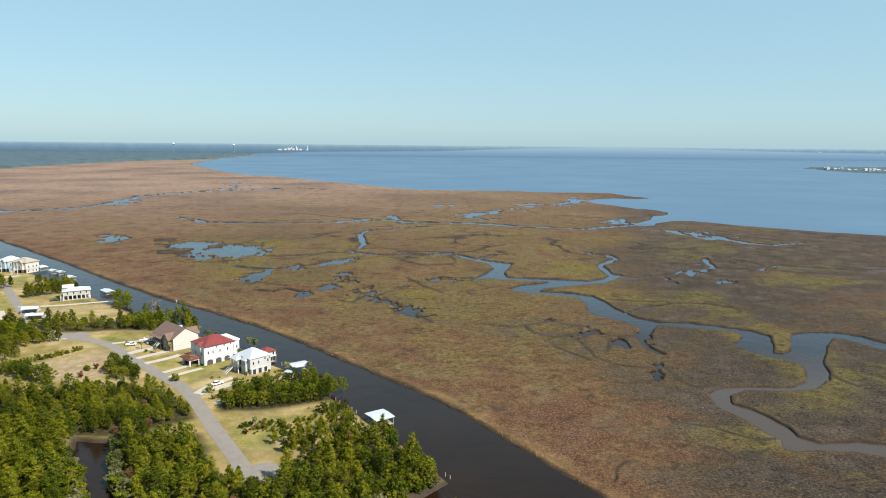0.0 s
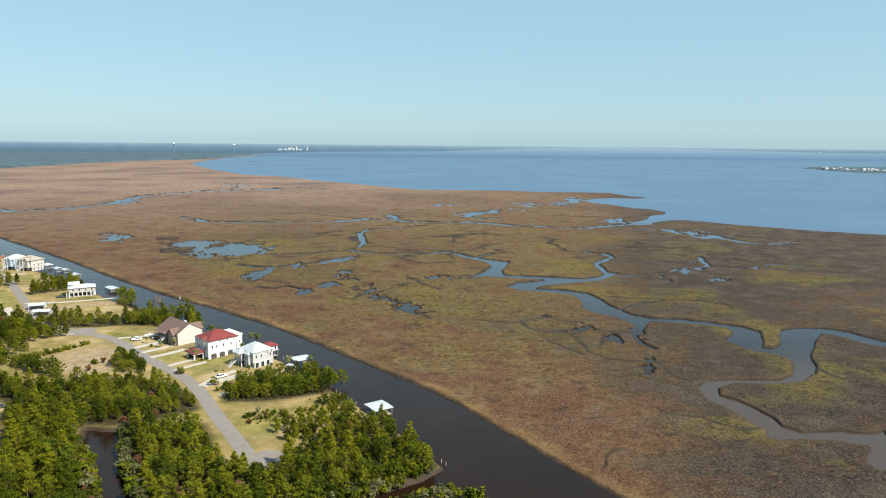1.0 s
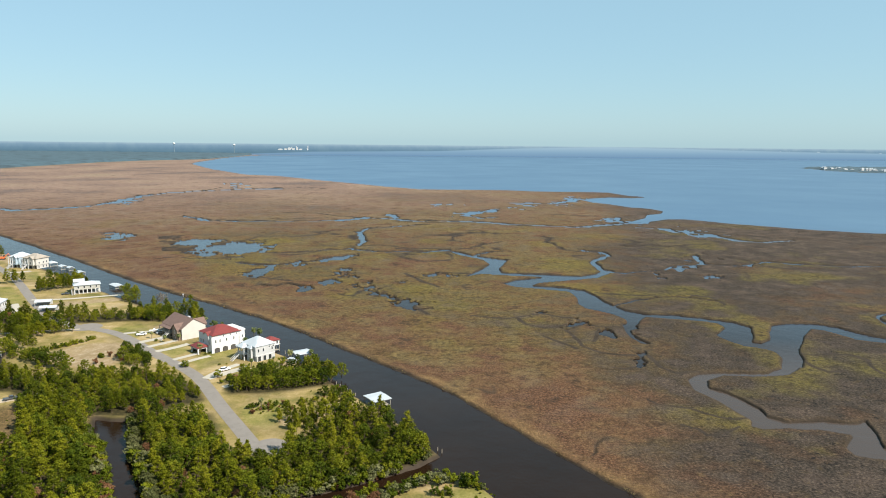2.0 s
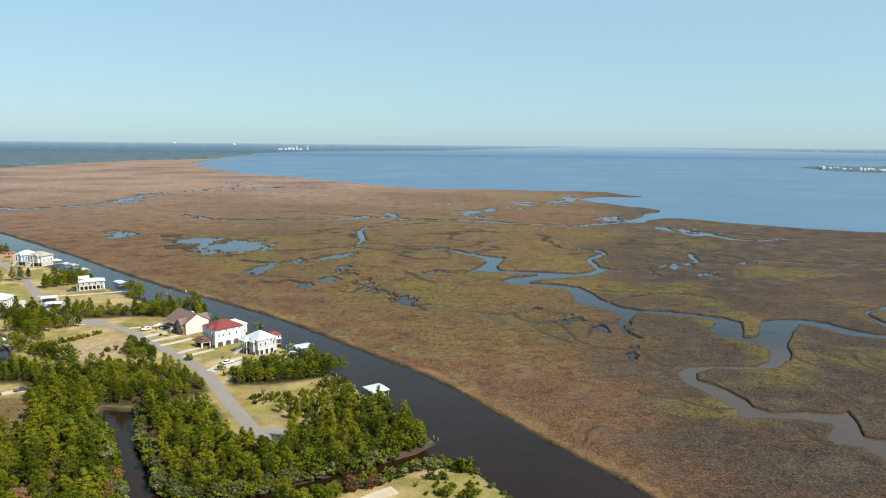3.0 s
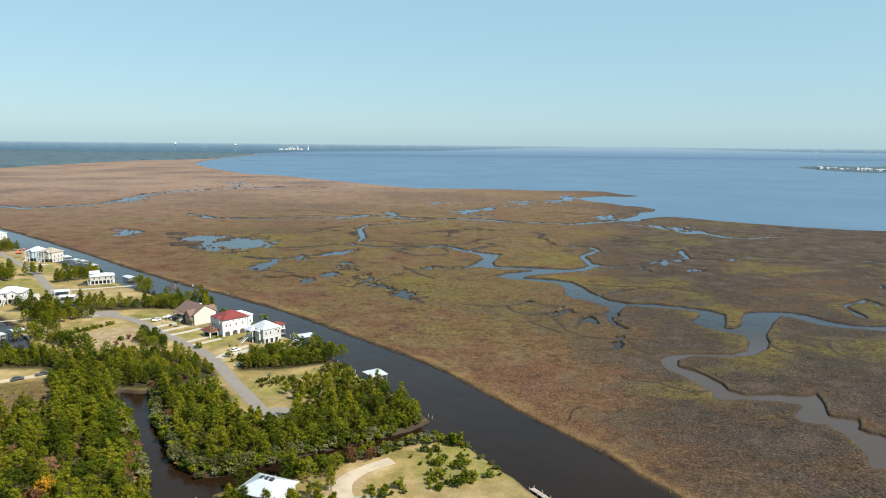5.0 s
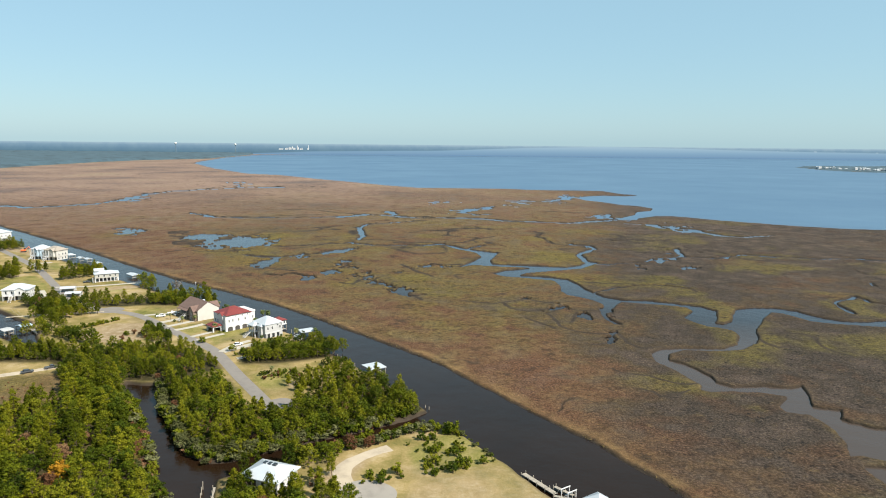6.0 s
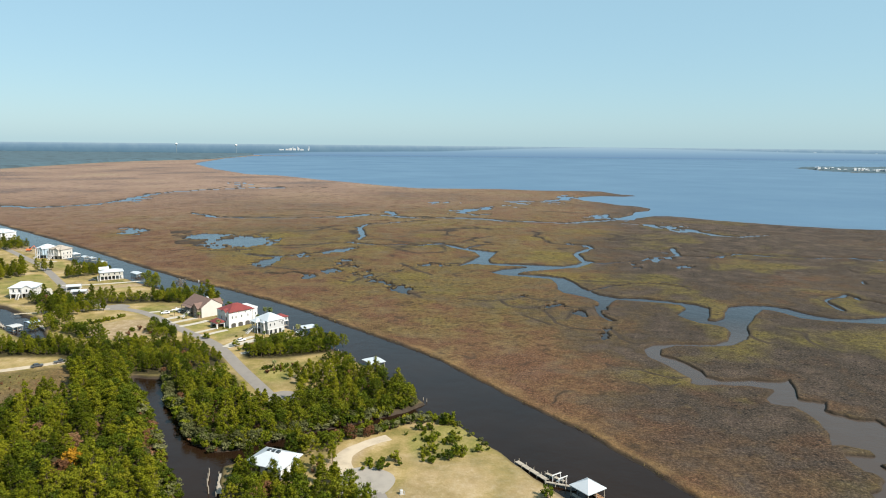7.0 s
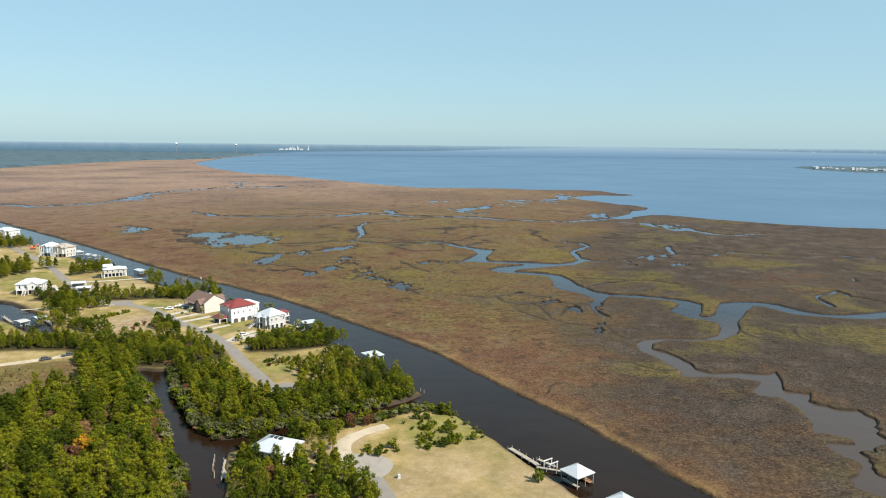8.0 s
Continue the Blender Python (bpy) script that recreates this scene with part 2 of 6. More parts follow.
M_SEDGE = leafy("brown_sedge", [(0.15, (0.050, 0.034, 0.022)), (0.45, (0.090, 0.060, 0.038)), (0.7, (0.120, 0.088, 0.044)), (0.95, (0.175, 0.135, 0.060))], 0.85)
M_TWIG = leafy("grey_twigs", [(0.2, (0.09, 0.072, 0.055)), (0.6, (0.15, 0.125, 0.10)), (0.9, (0.21, 0.18, 0.15))], 0.9)

# ---- plan: water bodies, in metres ----
CANAL_FAR = [(97, 100), (79, 133), (60, 168), (42, 194), (11, 244), (-14, 274), (-45, 307), (-85, 351), (-130, 390), (-181, 431), (-232, 478), (-311, 555), (-400, 638), (-483, 712), (-700, 905), (-1100, 1262)]
CANAL_NEAR = [(-1122, 1240), (-722, 883), (-503, 688), (-421, 614), (-331, 531), (-251, 455), (-181, 391), (-110, 331), (-66, 290), (-38, 255), (-14, 222), (3, 195), (16, 172), (30, 149), (41, 130), (46, 122), (51, 113), (57, 104), (145, -60), (190, -60)]
CREEK_FAR = [(11, 615), (22, 604), (33, 586), (46, 576), (62, 565), (57, 546), (51, 524), (52, 508), (69, 503), (88, 501), (111, 495), (125, 505), (136, 522), (142, 517), (131, 500), (122, 488), (94, 475), (75, 467), (70, 459), (91, 453), (103, 445), (108, 428), (109, 412), (117, 388), (126, 380), (144, 378), (161, 370), (173, 362), (177, 352), (172, 337), (166, 324), (170, 322), (177, 328), (184, 343), (191, 356), (202, 361), (217, 361), (225, 355), (230, 345), (236, 335), (243, 330), (256, 329), (285, 338), (324, 348)]
CREEK_NEAR = [(309, 326), (274, 320), (263, 317), (247, 319), (233, 323), (222, 329), (218, 340), (214, 347), (209, 349), (198, 334), (186, 316), (179, 303), (175, 291), (170, 282), (162, 283), (168, 297), (169, 306), (165, 311), (158, 314), (153, 324), (152, 335), (162, 350), (162, 358), (152, 364), (138, 368), (124, 372), (119, 364), (113, 353), (110, 354), (112, 364), (108, 377), (101, 385), (94, 391), (92, 402), (94, 422), (93, 438), (83, 443), (69, 448), (58, 452), (49, 464), (60, 478), (82, 489), (50, 496), (36, 500), (23, 489), (39, 524), (45, 542), (42, 562), (20, 590)]
LOW_SOUTH = [(168.5, 297.5), (160.5, 281.5), (150.5, 275), (130.5, 275), (119.5, 273), (112, 266), (110.5, 251.5), (115, 241), (118, 228.5), (119.5, 221), (117, 215.5), (120, 212.5), (130, 213.5), (139.5, 213), (149, 208.5), (142.5, 199), (142.5, 193.5), (149, 190.5), (148.5, 184.5), (150.5, 175.5), (150, 168.5), (146, 161), (143, 154.5), (141, 147), (141, 140.5), (143, 133), (138, 123.5), (137.5, 117), (141, 112)]
LOW_NORTH = [(165, 150), (165, 154.5), (170.5, 165.5), (172.5, 178.5), (164.5, 180), (159.5, 187), (164.5, 196), (154, 199), (158.5, 209.5), (162, 222), (157.5, 220), (145.5, 221.5), (132.5, 220), (127, 225.5), (127.5, 231), (125.5, 239), (122, 250), (117, 255), (119, 264), (128.5, 270), (147, 268.5), (158.5, 272.5), (172.5, 286.5), (177.5, 298)]
CREEK_LOW = LOW_SOUTH + LOW_NORTH
ISLES = [[(151.5, 142), (155.5, 142.5), (157.5, 138), (155.5, 135), (152.5, 137.5)], [(132, 153.5), (136.5, 156), (141, 155), (147.5, 156.5), (154.5, 152), (153.5, 148.5), (143.5, 149.5), (137, 151.5)]]
BAY = [(-1044, 2871), (-793, 2365), (-575, 2014), (-461, 1945), (-324, 1765), (-219, 1649), (-123, 1526), (-41, 1445), (33, 1447), (120, 1440), (216, 1416), (301, 1409), (347, 1397), (365, 1317), (398, 1285), (359, 1262), (318, 1268), (281, 1249), (256, 1206), (262, 1156), (285, 1123), (306, 1070), (330, 1051), (340, 1013), (324, 975), (299, 956), (283, 915), (245, 862), (266, 860), (308, 900), (332, 902), (352, 888), (378, 855), (414, 830), (456, 796), (495, 775), (556, 762), (631, 740), (1500, 600), (5200, 600)]
BAY_OUTER = [(5200, 6000), (-500, 6000), (-820, 4905), (-900, 4800), (-1250, 4600), (-1218, 3852), (-1130, 3302), (-1085, 3022)]
BASIN = [(-119, 217), (-105, 215), (-94, 190), (-83, 172), (-71, 153), (-62, 147), (-54, 149), (-46, 155), (-34, 163), (-22, 169), (-6, 179), (6, 190), (20, 176), (8, 176), (-4, 171), (-16, 163), (-25, 157), (-34, 152), (-42, 144), (-50, 140), (-56, 136), (-54, 126), (-50, 116), (-48, 106), (-45, 60), (-53, 60), (-62, 118), (-73, 133), (-79, 147), (-90, 167), (-101, 187), (-112, 200)]
WEST_CANAL = [(-330, 385), (-274, 344), (-249, 335), (-226, 317), (-213, 308), (-192, 278), (-174, 257), (-178, 253), (-198, 270), (-221, 290), (-251, 309), (-330, 360)]
NEAR_PONDS = [
    [(99.5, 301), (106.5, 305), (101, 289.5), (95, 278.5), (94.5, 285.5)],
    [(52, 370), (67, 380), (64, 368), (54, 364)],
    [(82, 369), (86, 365), (90, 352), (82, 354), (76, 350)],
    [(94, 352), (98, 346), (96, 331), (92, 334)],
    [(107, 350), (114, 356), (110, 338), (106, 334)],
]
REED_PONDS = [
    [(-140, 494), (-136, 516), (-122, 542), (-120, 534), (-130, 506), (-136, 487)],
    [(-116, 546), (-100, 540), (-86, 578), (-76, 594), (-74, 575), (-87, 553), (-96, 527), (-112, 532)],
    [(-93, 442), (-84, 456), (-81, 476), (-76, 510), (-70, 515), (-68, 495), (-60, 477), (-70, 474), (-78, 454), (-86, 436)],
    [(-51, 458), (-46, 468), (-38, 448), (-24, 416), (-9, 396), (-14, 389), (-26, 408), (-40, 428), (-46, 438)],
    [(-31, 465), (-22, 481), (-9, 498), (12, 494), (-8, 482), (-22, 466)],
]
REED_POOLS = [
    [(-267, 649), (-256, 680), (-218, 673), (-186, 642), (-172, 656), (-160, 628), (-169, 582), (-171, 572), (-202, 604), (-232, 613)],
    [(-204, 580), (-197, 598), (-179, 566), (-182, 550)],
    [(-339, 686), (-346, 714), (-328, 692), (-326, 670)],
    [(236, 590), (240, 594), (230, 562), (225, 556)],
    [(200, 530), (213, 552), (216, 546), (202, 522)],
    [(264, 555), (273, 558), (266, 544), (260, 544)],
    [(167, 495), (176, 512), (168, 486)],
    [(206, 500), (213, 504), (205, 490)],
    [(138, 618), (145, 615), (139, 604)],
    [(-337, 686), (-343, 711), (-326, 691), (-322, 667)],
]
FAR_PONDS = [
    [(-508, 1064), (-538, 1152), (-538, 1176), (-502, 1098), (-494, 1045)],
    [(-486, 1549), (-480, 1594), (-442, 1514), (-448, 1454)],
    [(-18, 1096), (10, 1089), (-4, 1057)],
    [(38, 954), (46, 980), (42, 923)],
    [(78, 1009), (92, 1048), (82, 983)],
    [(220, 1168), (242, 1244), (236, 1158), (218, 1112)],
    [(141, 1103), (220, 1156), (212, 1111), (143, 1082)],
    [(228, 917), (232, 903), (220, 868)],
    [(270, 810), (279, 804), (265, 776)],
    [(306, 768), (312, 738), (304, 710), (302, 737)],
    [(291, 772), (301, 778), (290, 756)],
    [(-526, 1121), (-538, 1171), (-505, 1111), (-502, 1077)],
]
FAR_POOLS = [
    [(-467, 1499), (-460, 1566), (-426, 1484), (-440, 1442)],
]
PONDS = NEAR_PONDS + REED_PONDS + REED_POOLS + FAR_PONDS + FAR_POOLS
# marsh gutters: half width before widening with distance, then the line
NEAR_GUTTERS = [
    (1.3, [(110, 355), (106, 340), (106, 329), (109, 318)]),
    (0.5, [(108, 398), (125, 409), (144, 420), (166, 425), (182, 411)]),
    (0.7, [(259, 345), (262, 373), (284, 396), (285, 379), (301, 363)]),
    (1.2, [(-89, 442), (-103, 458), (-110, 448), (-124, 452)]),
    (0.9, [(-20, 397), (-11, 385), (-4, 390)]),
]
MARSH_GUTTERS = [
    (2.2, [(-77, 614), (-56, 603), (-34, 608), (-11, 602), (11, 613)]),
    (2.2, [(-74, 638), (-77, 684), (-86, 718), (-90, 745), (-80, 775), (-54, 795), (-19, 811)]),
    (1.8, [(-163, 593), (-143, 590), (-122, 595), (-102, 612), (-78, 622)]),
    (1.8, [(-162, 541), (-145, 532), (-125, 533), (-112, 544), (-98, 554), (-76, 583)]),
    (2.4, [(134, 517), (135, 557), (143, 571), (152, 589), (156, 616), (143, 619)]),
    (1.6, [(138, 514), (152, 506), (169, 518), (186, 525), (202, 544), (221, 555), (249, 547), (267, 554), (286, 562), (306, 559), (359, 549), (412, 537)]),
    (2.6, [(197, 520), (206, 544), (213, 548)]),
]
MARSH_RUNS = [
    (2, [(224, 556), (240, 600)]),
    (2, [(268, 553), (286, 563)]),
    (1.4, [(63, 614), (45, 605), (33, 589)]),
]
FAR_GUTTERS = [
    (3, [(10, 854), (48, 850), (78, 831), (99, 820), (142, 810), (170, 806), (212, 828), (246, 846), (270, 868)]),
    (2.4, [(-335, 877), (-273, 831), (-235, 827), (-193, 837), (-157, 847), (-113, 858), (-84, 883), (-52, 870), (-20, 851), (10, 854)]),
    (3, [(-900, 1060), (-659, 967), (-590, 937), (-555, 949), (-533, 989), (-519, 1064), (-522, 1122), (-530, 1199), (-507, 1292), (-458, 1348), (-405, 1408), (-334, 1418)]),
    (2.5, [(-126, 843), (-106, 866), (-93, 890)]),
    (2.5, [(-65, 932), (-55, 885)]),
    (2.6, [(75, 904), (58, 887), (36, 925), (71, 989), (86, 1019)]),
]
FAR_RUNS = [
    (3.4, [(128, 1130), (187, 1124), (223, 1164), (244, 1206)]),
    (2.4, [(294, 761), (304, 750), (308, 724), (317, 695), (339, 687), (378, 704)]),
    (3, [(269, 796), (275, 765)]),
    (2.4, [(219, 900), (248, 918), (237, 858)]),
]
GUTTERS = NEAR_GUTTERS + MARSH_GUTTERS + MARSH_RUNS + FAR_GUTTERS + FAR_RUNS
# dark muddy gullies with no open water
NEAR_GULLIES = [
    [(122.5, 227.5), (120.5, 222.5), (114.5, 221), (108.5, 222.5), (103, 227), (100, 231), (93.5, 233.5), (89.5, 234.5), (88, 240)],
    [(112.5, 214.5), (106.5, 211), (101.5, 207.5), (97.5, 206.5), (96, 212), (91.5, 215.5)],
    [(180, 301.5), (185, 300), (195.5, 303), (202.5, 300.5), (206.5, 293), (201.5, 279), (203, 268.5), (207, 262)],
    [(175.5, 293.5), (175.5, 281), (177.5, 274), (183.5, 276)],
    [(119, 274), (109, 271.5), (104.5, 279), (104, 297)],
    [(94.5, 282), (89, 276), (83, 278)],
    [(135, 238), (140, 238.5), (146, 236), (150, 230), (155, 226.5)],
    [(164, 236.5), (166, 230.5), (171, 226.5), (182.5, 230.5), (191.5, 237.5)],
]
NEAR_CUTS = [
    [(58.5, 327.5), (65, 318.5), (72, 308)],
]
MID_GULLIES = [
    [(24, 370), (34, 366), (44, 364), (54, 370), (64, 376), (74, 368), (82, 366), (86, 356)],
    [(50, 365), (52, 352), (62, 344), (70, 347), (78, 355)],
    [(84, 352), (72, 340), (75, 324.5), (75.5, 311.5), (82, 300.5), (90, 297), (98.5, 297)],
    [(86, 353), (92, 348), (98, 348), (106, 348), (106, 337)],
    [(106, 337), (105.5, 328), (107.5, 318)],
    [(110, 434), (128, 428), (151, 426), (166, 423)],
    [(172, 428), (183, 424), (184, 406)],
    [(3, 450), (-10, 470), (-22, 498)],
    [(-23, 412), (-13, 398), (-3, 372)],
    [(-48, 438), (-52, 419), (-62, 424)],
]
MID_CUTS = [
    [(228, 553), (256, 549), (288, 534), (322, 525)],
    [(34, 500), (16, 500), (2, 504)],
    [(91, 343), (83, 319)],
    [(-143, 491), (-126, 476), (-102, 466)],
]
FAR_GULLIES = [
    [(-52, 844), (-9, 836), (20, 838), (57, 854), (77, 824), (104, 808), (158, 800), (190, 820), (224, 842), (286, 880)],
    [(-220, 938), (-171, 934), (-142, 906), (-101, 881), (-62, 870), (-10, 862)],
    [(-38, 622), (-4, 620), (18, 622)],
    [(-338, 888), (-306, 849), (-256, 840), (-220, 843), (-187, 860), (-146, 877)],
    [(-542, 1216), (-514, 1276), (-478, 1327), (-456, 1434), (-393, 1424), (-319, 1472), (-238, 1428)],
    [(320, 769), (338, 750), (359, 722)],
    [(34, 630), (46, 650), (65, 672)],
    [(160, 950), (190, 936), (220, 924)],
]
GULLIES = NEAR_GULLIES + NEAR_CUTS + MID_GULLIES + MID_CUTS + FAR_GULLIES
# plan: dry land
SAND_LOT = [(-3.8, 104.0), (-1.8, 123.8), (2.1, 131.7), (13.0, 139.6), (28.8, 147.6), (32.8, 144.6), (49.6, 119.9), (61.5, 98.1)]
MEADOW = [(-212.5, 202.0), (-180.8, 214.8), (-151.2, 230.6), (-136.3, 208.9), (-133.4, 177.2), (-212.5, 167.3)]
SANDS = [
    [(-182.8, 288.0), (-166.0, 307.8), (-148.2, 307.8), (-139.3, 278.1), (-148.2, 268.2), (-164.0, 276.1)], [(-49.3, 210.9), (-32.5, 226.7), (-27.5, 234.6), (-37.4, 232.6), (-53.3, 216.8)],
    [(-148.2, 337.4), (-126.4, 347.3), (-120.5, 343.4), (-140.3, 330.5)], [(-29.5, 131.7), (-17.7, 149.5), (-9.7, 154.5), (-17.7, 123.8)], [(-74.0, 279.1), (-61.2, 287.0), (-57.2, 281.1), (-65.1, 273.2)],
    [(-16.7, 169.3), (-8.8, 182.2), (-3.8, 183.2), (-7.8, 173.3)], [(-232.3, 389.9), (-193.7, 406.7), (-187.8, 399.8), (-225.3, 380.0)], [(-385.6, 553.0), (-326.2, 513.5), (-316.3, 528.3), (-365.8, 572.8)],
]
HOUSE_LAWNS = [[(-109, 282), (-106, 292), (-93, 300), (-90, 284), (-96, 272), (-100, 268)], [(-128, 298), (-121, 308), (-114, 296), (-118, 283)], [(-169, 328), (-160, 340), (-151, 340), (-143, 327), (-149, 316), (-158, 316)], [(-84, 261), (-79, 272), (-66, 285), (-60, 277), (-76, 254)], [(-98, 224), (-94, 227), (-92, 217)], [(-69, 228), (-56, 238), (-50, 220), (-55, 208), (-63, 214)]]
SCRUB_LAWN = [(3, 141), (14, 142), (27, 148.5), (25, 158), (16, 170), (6, 166), (0, 158)]
NORTH_LAWNS = [[(-313, 425), (-284, 434), (-261, 408), (-247, 385), (-248, 366), (-278, 371)], [(-234, 392), (-207, 400), (-199, 387), (-224, 373)], [(-305, 476), (-299, 491), (-280, 460), (-292, 459)], [(-171, 336), (-161, 341), (-151, 331), (-152, 319), (-161, 321)], [(-230, 295), (-229, 304), (-211, 284), (-218, 275)]]
WOODS = [
    [(-176, 172), (-150, 172), (-125, 198), (-116, 198), (-106, 184.5), (-95.5, 164), (-84.5, 144), (-78.5, 130), (-68.5, 116), (-58.5, 96), (-58, 84), (-108, 84)],
    [(-88, 235), (-97, 249), (-113, 261), (-135, 260), (-160, 258), (-230, 252), (-230, 240), (-165, 244), (-135, 226), (-120, 221), (-106, 221)],
    [(-81, 218), (-66, 190), (-44, 182), (-39, 200), (-28, 219), (-16, 217), (3, 192), (-6, 182), (-22, 171), (-34, 165), (-46, 157), (-54, 151), (-60.5, 150.5), (-68, 156), (-80, 174.5), (-91, 192.5), (-100, 213)],
    [(-77, 243), (-58, 247), (-42, 254), (-36, 262), (-50, 272), (-66, 262), (-80, 255)],
    [(-44, 108), (-37, 119), (-30, 118), (-18, 124), (-8, 112), (-4, 95), (-42, 95)],
    [(-240, 342), (-190, 346), (-165, 352), (-138, 352), (-142, 368), (-165, 366), (-190, 360), (-236, 356)],
]


WOOD_EDGE = [(-1560, 2000), (-1440, 2173), (-1455, 2371), (-1454, 2550), (-1454, 2757), (-1440, 2999), (-1404, 3197), (-1331, 3326), (-1265, 3461), (-1225, 3603), (-1240, 3852), (-1290, 4550), (-1500, 6000)]
CAPE = [(1596, 3060), (1590, 2942), (1560, 2760), (1600, 2630), (1680, 2530), (1900, 2480), (2600, 2500), (2600, 3250), (1900, 3200), (1720, 3120)]


# ---- ground sheet ----
def lattice(x, y, seed):
    xi, yi = np.floor(x).astype(np.int64), np.floor(y).astype(np.int64)
    fx, fy = x - xi, y - yi
    fx, fy = fx * fx * (3 - 2 * fx), fy * fy * (3 - 2 * fy)

    def h(a, b):
        v = (a * 374761393 + b * 668265263 + seed * 974634777) & 0x7FFFFFFF
        v = ((v ^ (v >> 13)) * 1274126177) & 0x7FFFFFFF
        return ((v ^ (v >> 16)) & 0xFFFF) / 65535.0
    a, b, c, d = h(xi, yi), h(xi + 1, yi), h(xi, yi + 1), h(xi + 1, yi + 1)
    return (a + (b - a) * fx) * (1 - fy) + (c + (d - c) * fx) * fy


def fractal(x, y, size, octaves=4, seed=1):
    """Noise from -1 to 1 over the plan; size: metres of its largest swell."""
    total, amp, norm = 0, 1.0, 0.0
    for k in range(octaves):
        total = total + amp * (lattice(x / size * 2 ** k + 17.3 * k, y / size * 2 ** k - 9.1 * k, seed + k) * 2 - 1)
        norm += amp
        amp *= 0.5
    return total / norm


def line_distance(x, y, pts, closed):
    """Distance to a line of points; inside a closed one it is negative."""
    best, inside = np.full(x.shape, 1e12), np.zeros(x.shape, bool)
    n = len(pts)
    for i in range(n if closed else n - 1):
        (ax, ay), (bx, by) = pts[i], pts[(i + 1) % n]
        dx, dy = bx - ax, by - ay
        k = np.clip(((x - ax) * dx + (y - ay) * dy) / (dx * dx + dy * dy), 0, 1)
        best = np.minimum(best, (x - ax - k * dx) ** 2 + (y - ay - k * dy) ** 2)
        if closed and dy:
            inside ^= ((ay > y) != (by > y)) & (x < ax + (y - ay) * dx / dy)
    d = np.sqrt(best)
    return np.where(inside, -d, d) if closed else d


def near_field(x, y, pts, closed, reach):
    """As line_distance, worked out only within reach of the line; farther off it is reach."""
    px, py = [p[0] for p in pts], [p[1] for p in pts]
    pick = (x > min(px) - reach) & (x < max(px) + reach) & (y > min(py) - reach) & (y < max(py) + reach)
    d = np.full(x.shape, float(reach))
    d[pick] = np.minimum(line_distance(x[pick], y[pick], pts, closed), reach)
    return d


def water_fields(x, y):
    """Signed distance to the dredged canals, and to the marsh creeks with the bay."""
    canal = near_field(x, y, CANAL_FAR + CANAL_NEAR, True, 60)
    for pts in (BASIN, WEST_CANAL):
        canal = np.minimum(canal, near_field(x, y, pts, True, 60))
    canal = canal + 0.8 * fractal(x, y, 7, 3, 5) + 0.6 * fractal(x, y, 18, 2, 6)
    creek = near_field(x, y, CREEK_FAR + CREEK_NEAR, True, 60)
    low = near_field(x, y, CREEK_LOW, True, 60) + np.interp(y, (150, 180, 215), (7.0, 3.2, 1.0)) * fractal(x, y, 13, 4, 15)
    for pts in ISLES:
        low = np.maximum(low, -near_field(x, y, pts, True, 60) - 1.0 * fractal(x, y, 8, 3, 16))
    creek = np.minimum(creek, low)
    for pts in PONDS:
        rough = np.clip((pts[0][1] - 250) / 45, 1.2, 14)
        px, py = [p[0] for p in pts], [p[1] for p in pts]
        pick = (x > min(px) - 40) & (x < max(px) + 40) & (y > min(py) - 40) & (y < max(py) + 40)
        qx, qy = x[pick], y[pick]
        shred = 1.5 * fractal(qx, qy, 6 + rough * 2.0, 3, 9) + 1.5 * fractal(qx, qy, 3 + rough * 0.5, 3, 19)
        creek[pick] = np.minimum(creek[pick], line_distance(qx, qy, pts, True) + rough * (1.9 * shred + 0.16))
    span = np.clip(np.hypot(x, y) / 300, 0.8, 4)
    wx, wy = x + 3.2 * span * fractal(x, y, 22, 3, 71), y + 3.2 * span * fractal(x, y, 22, 3, 73)
    # widths grow with distance to fit the camera's view of far gutters
    view_widening = np.clip(np.hypot(x, y) / 520, 1, 1.9) * (1 + 0.6 * fractal(x, y, 25, 2, 3))
    for half, pts in GUTTERS:
        d = near_field(wx, wy, pts, False, 60) - half * view_widening
        creek = np.minimum(creek, d - (0.0 if half > 0.95 else 0.5))
    # a net of fine winding runnels
    fine = np.abs(fractal(x, y, 75, 4, 75)) * 60 / span ** 0.5 - 0.35 * span + 1.6 * np.clip(fractal(x, y, 160, 2, 77) + 0.1, 0, 1) * 3
    creek = np.minimum(creek, np.where((y < 760) & (x + 0.45 * y > 20), np.maximum(fine, -0.3), 60.0) + 0.5)
    creek = creek + 0.9 * np.clip(420 / np.maximum(y, 1), 0.35, 1) * fractal(x, y, 9, 3, 7)
    bay = near_field(x, y, BAY + BAY_OUTER, True, 400) + 4 * fractal(x, y, 60, 4, 11)
    bay = np.maximum(bay, -near_field(x, y, CAPE, True, 400) - 8 * fractal(x, y, 90, 3, 13))
    return canal, creek, bay


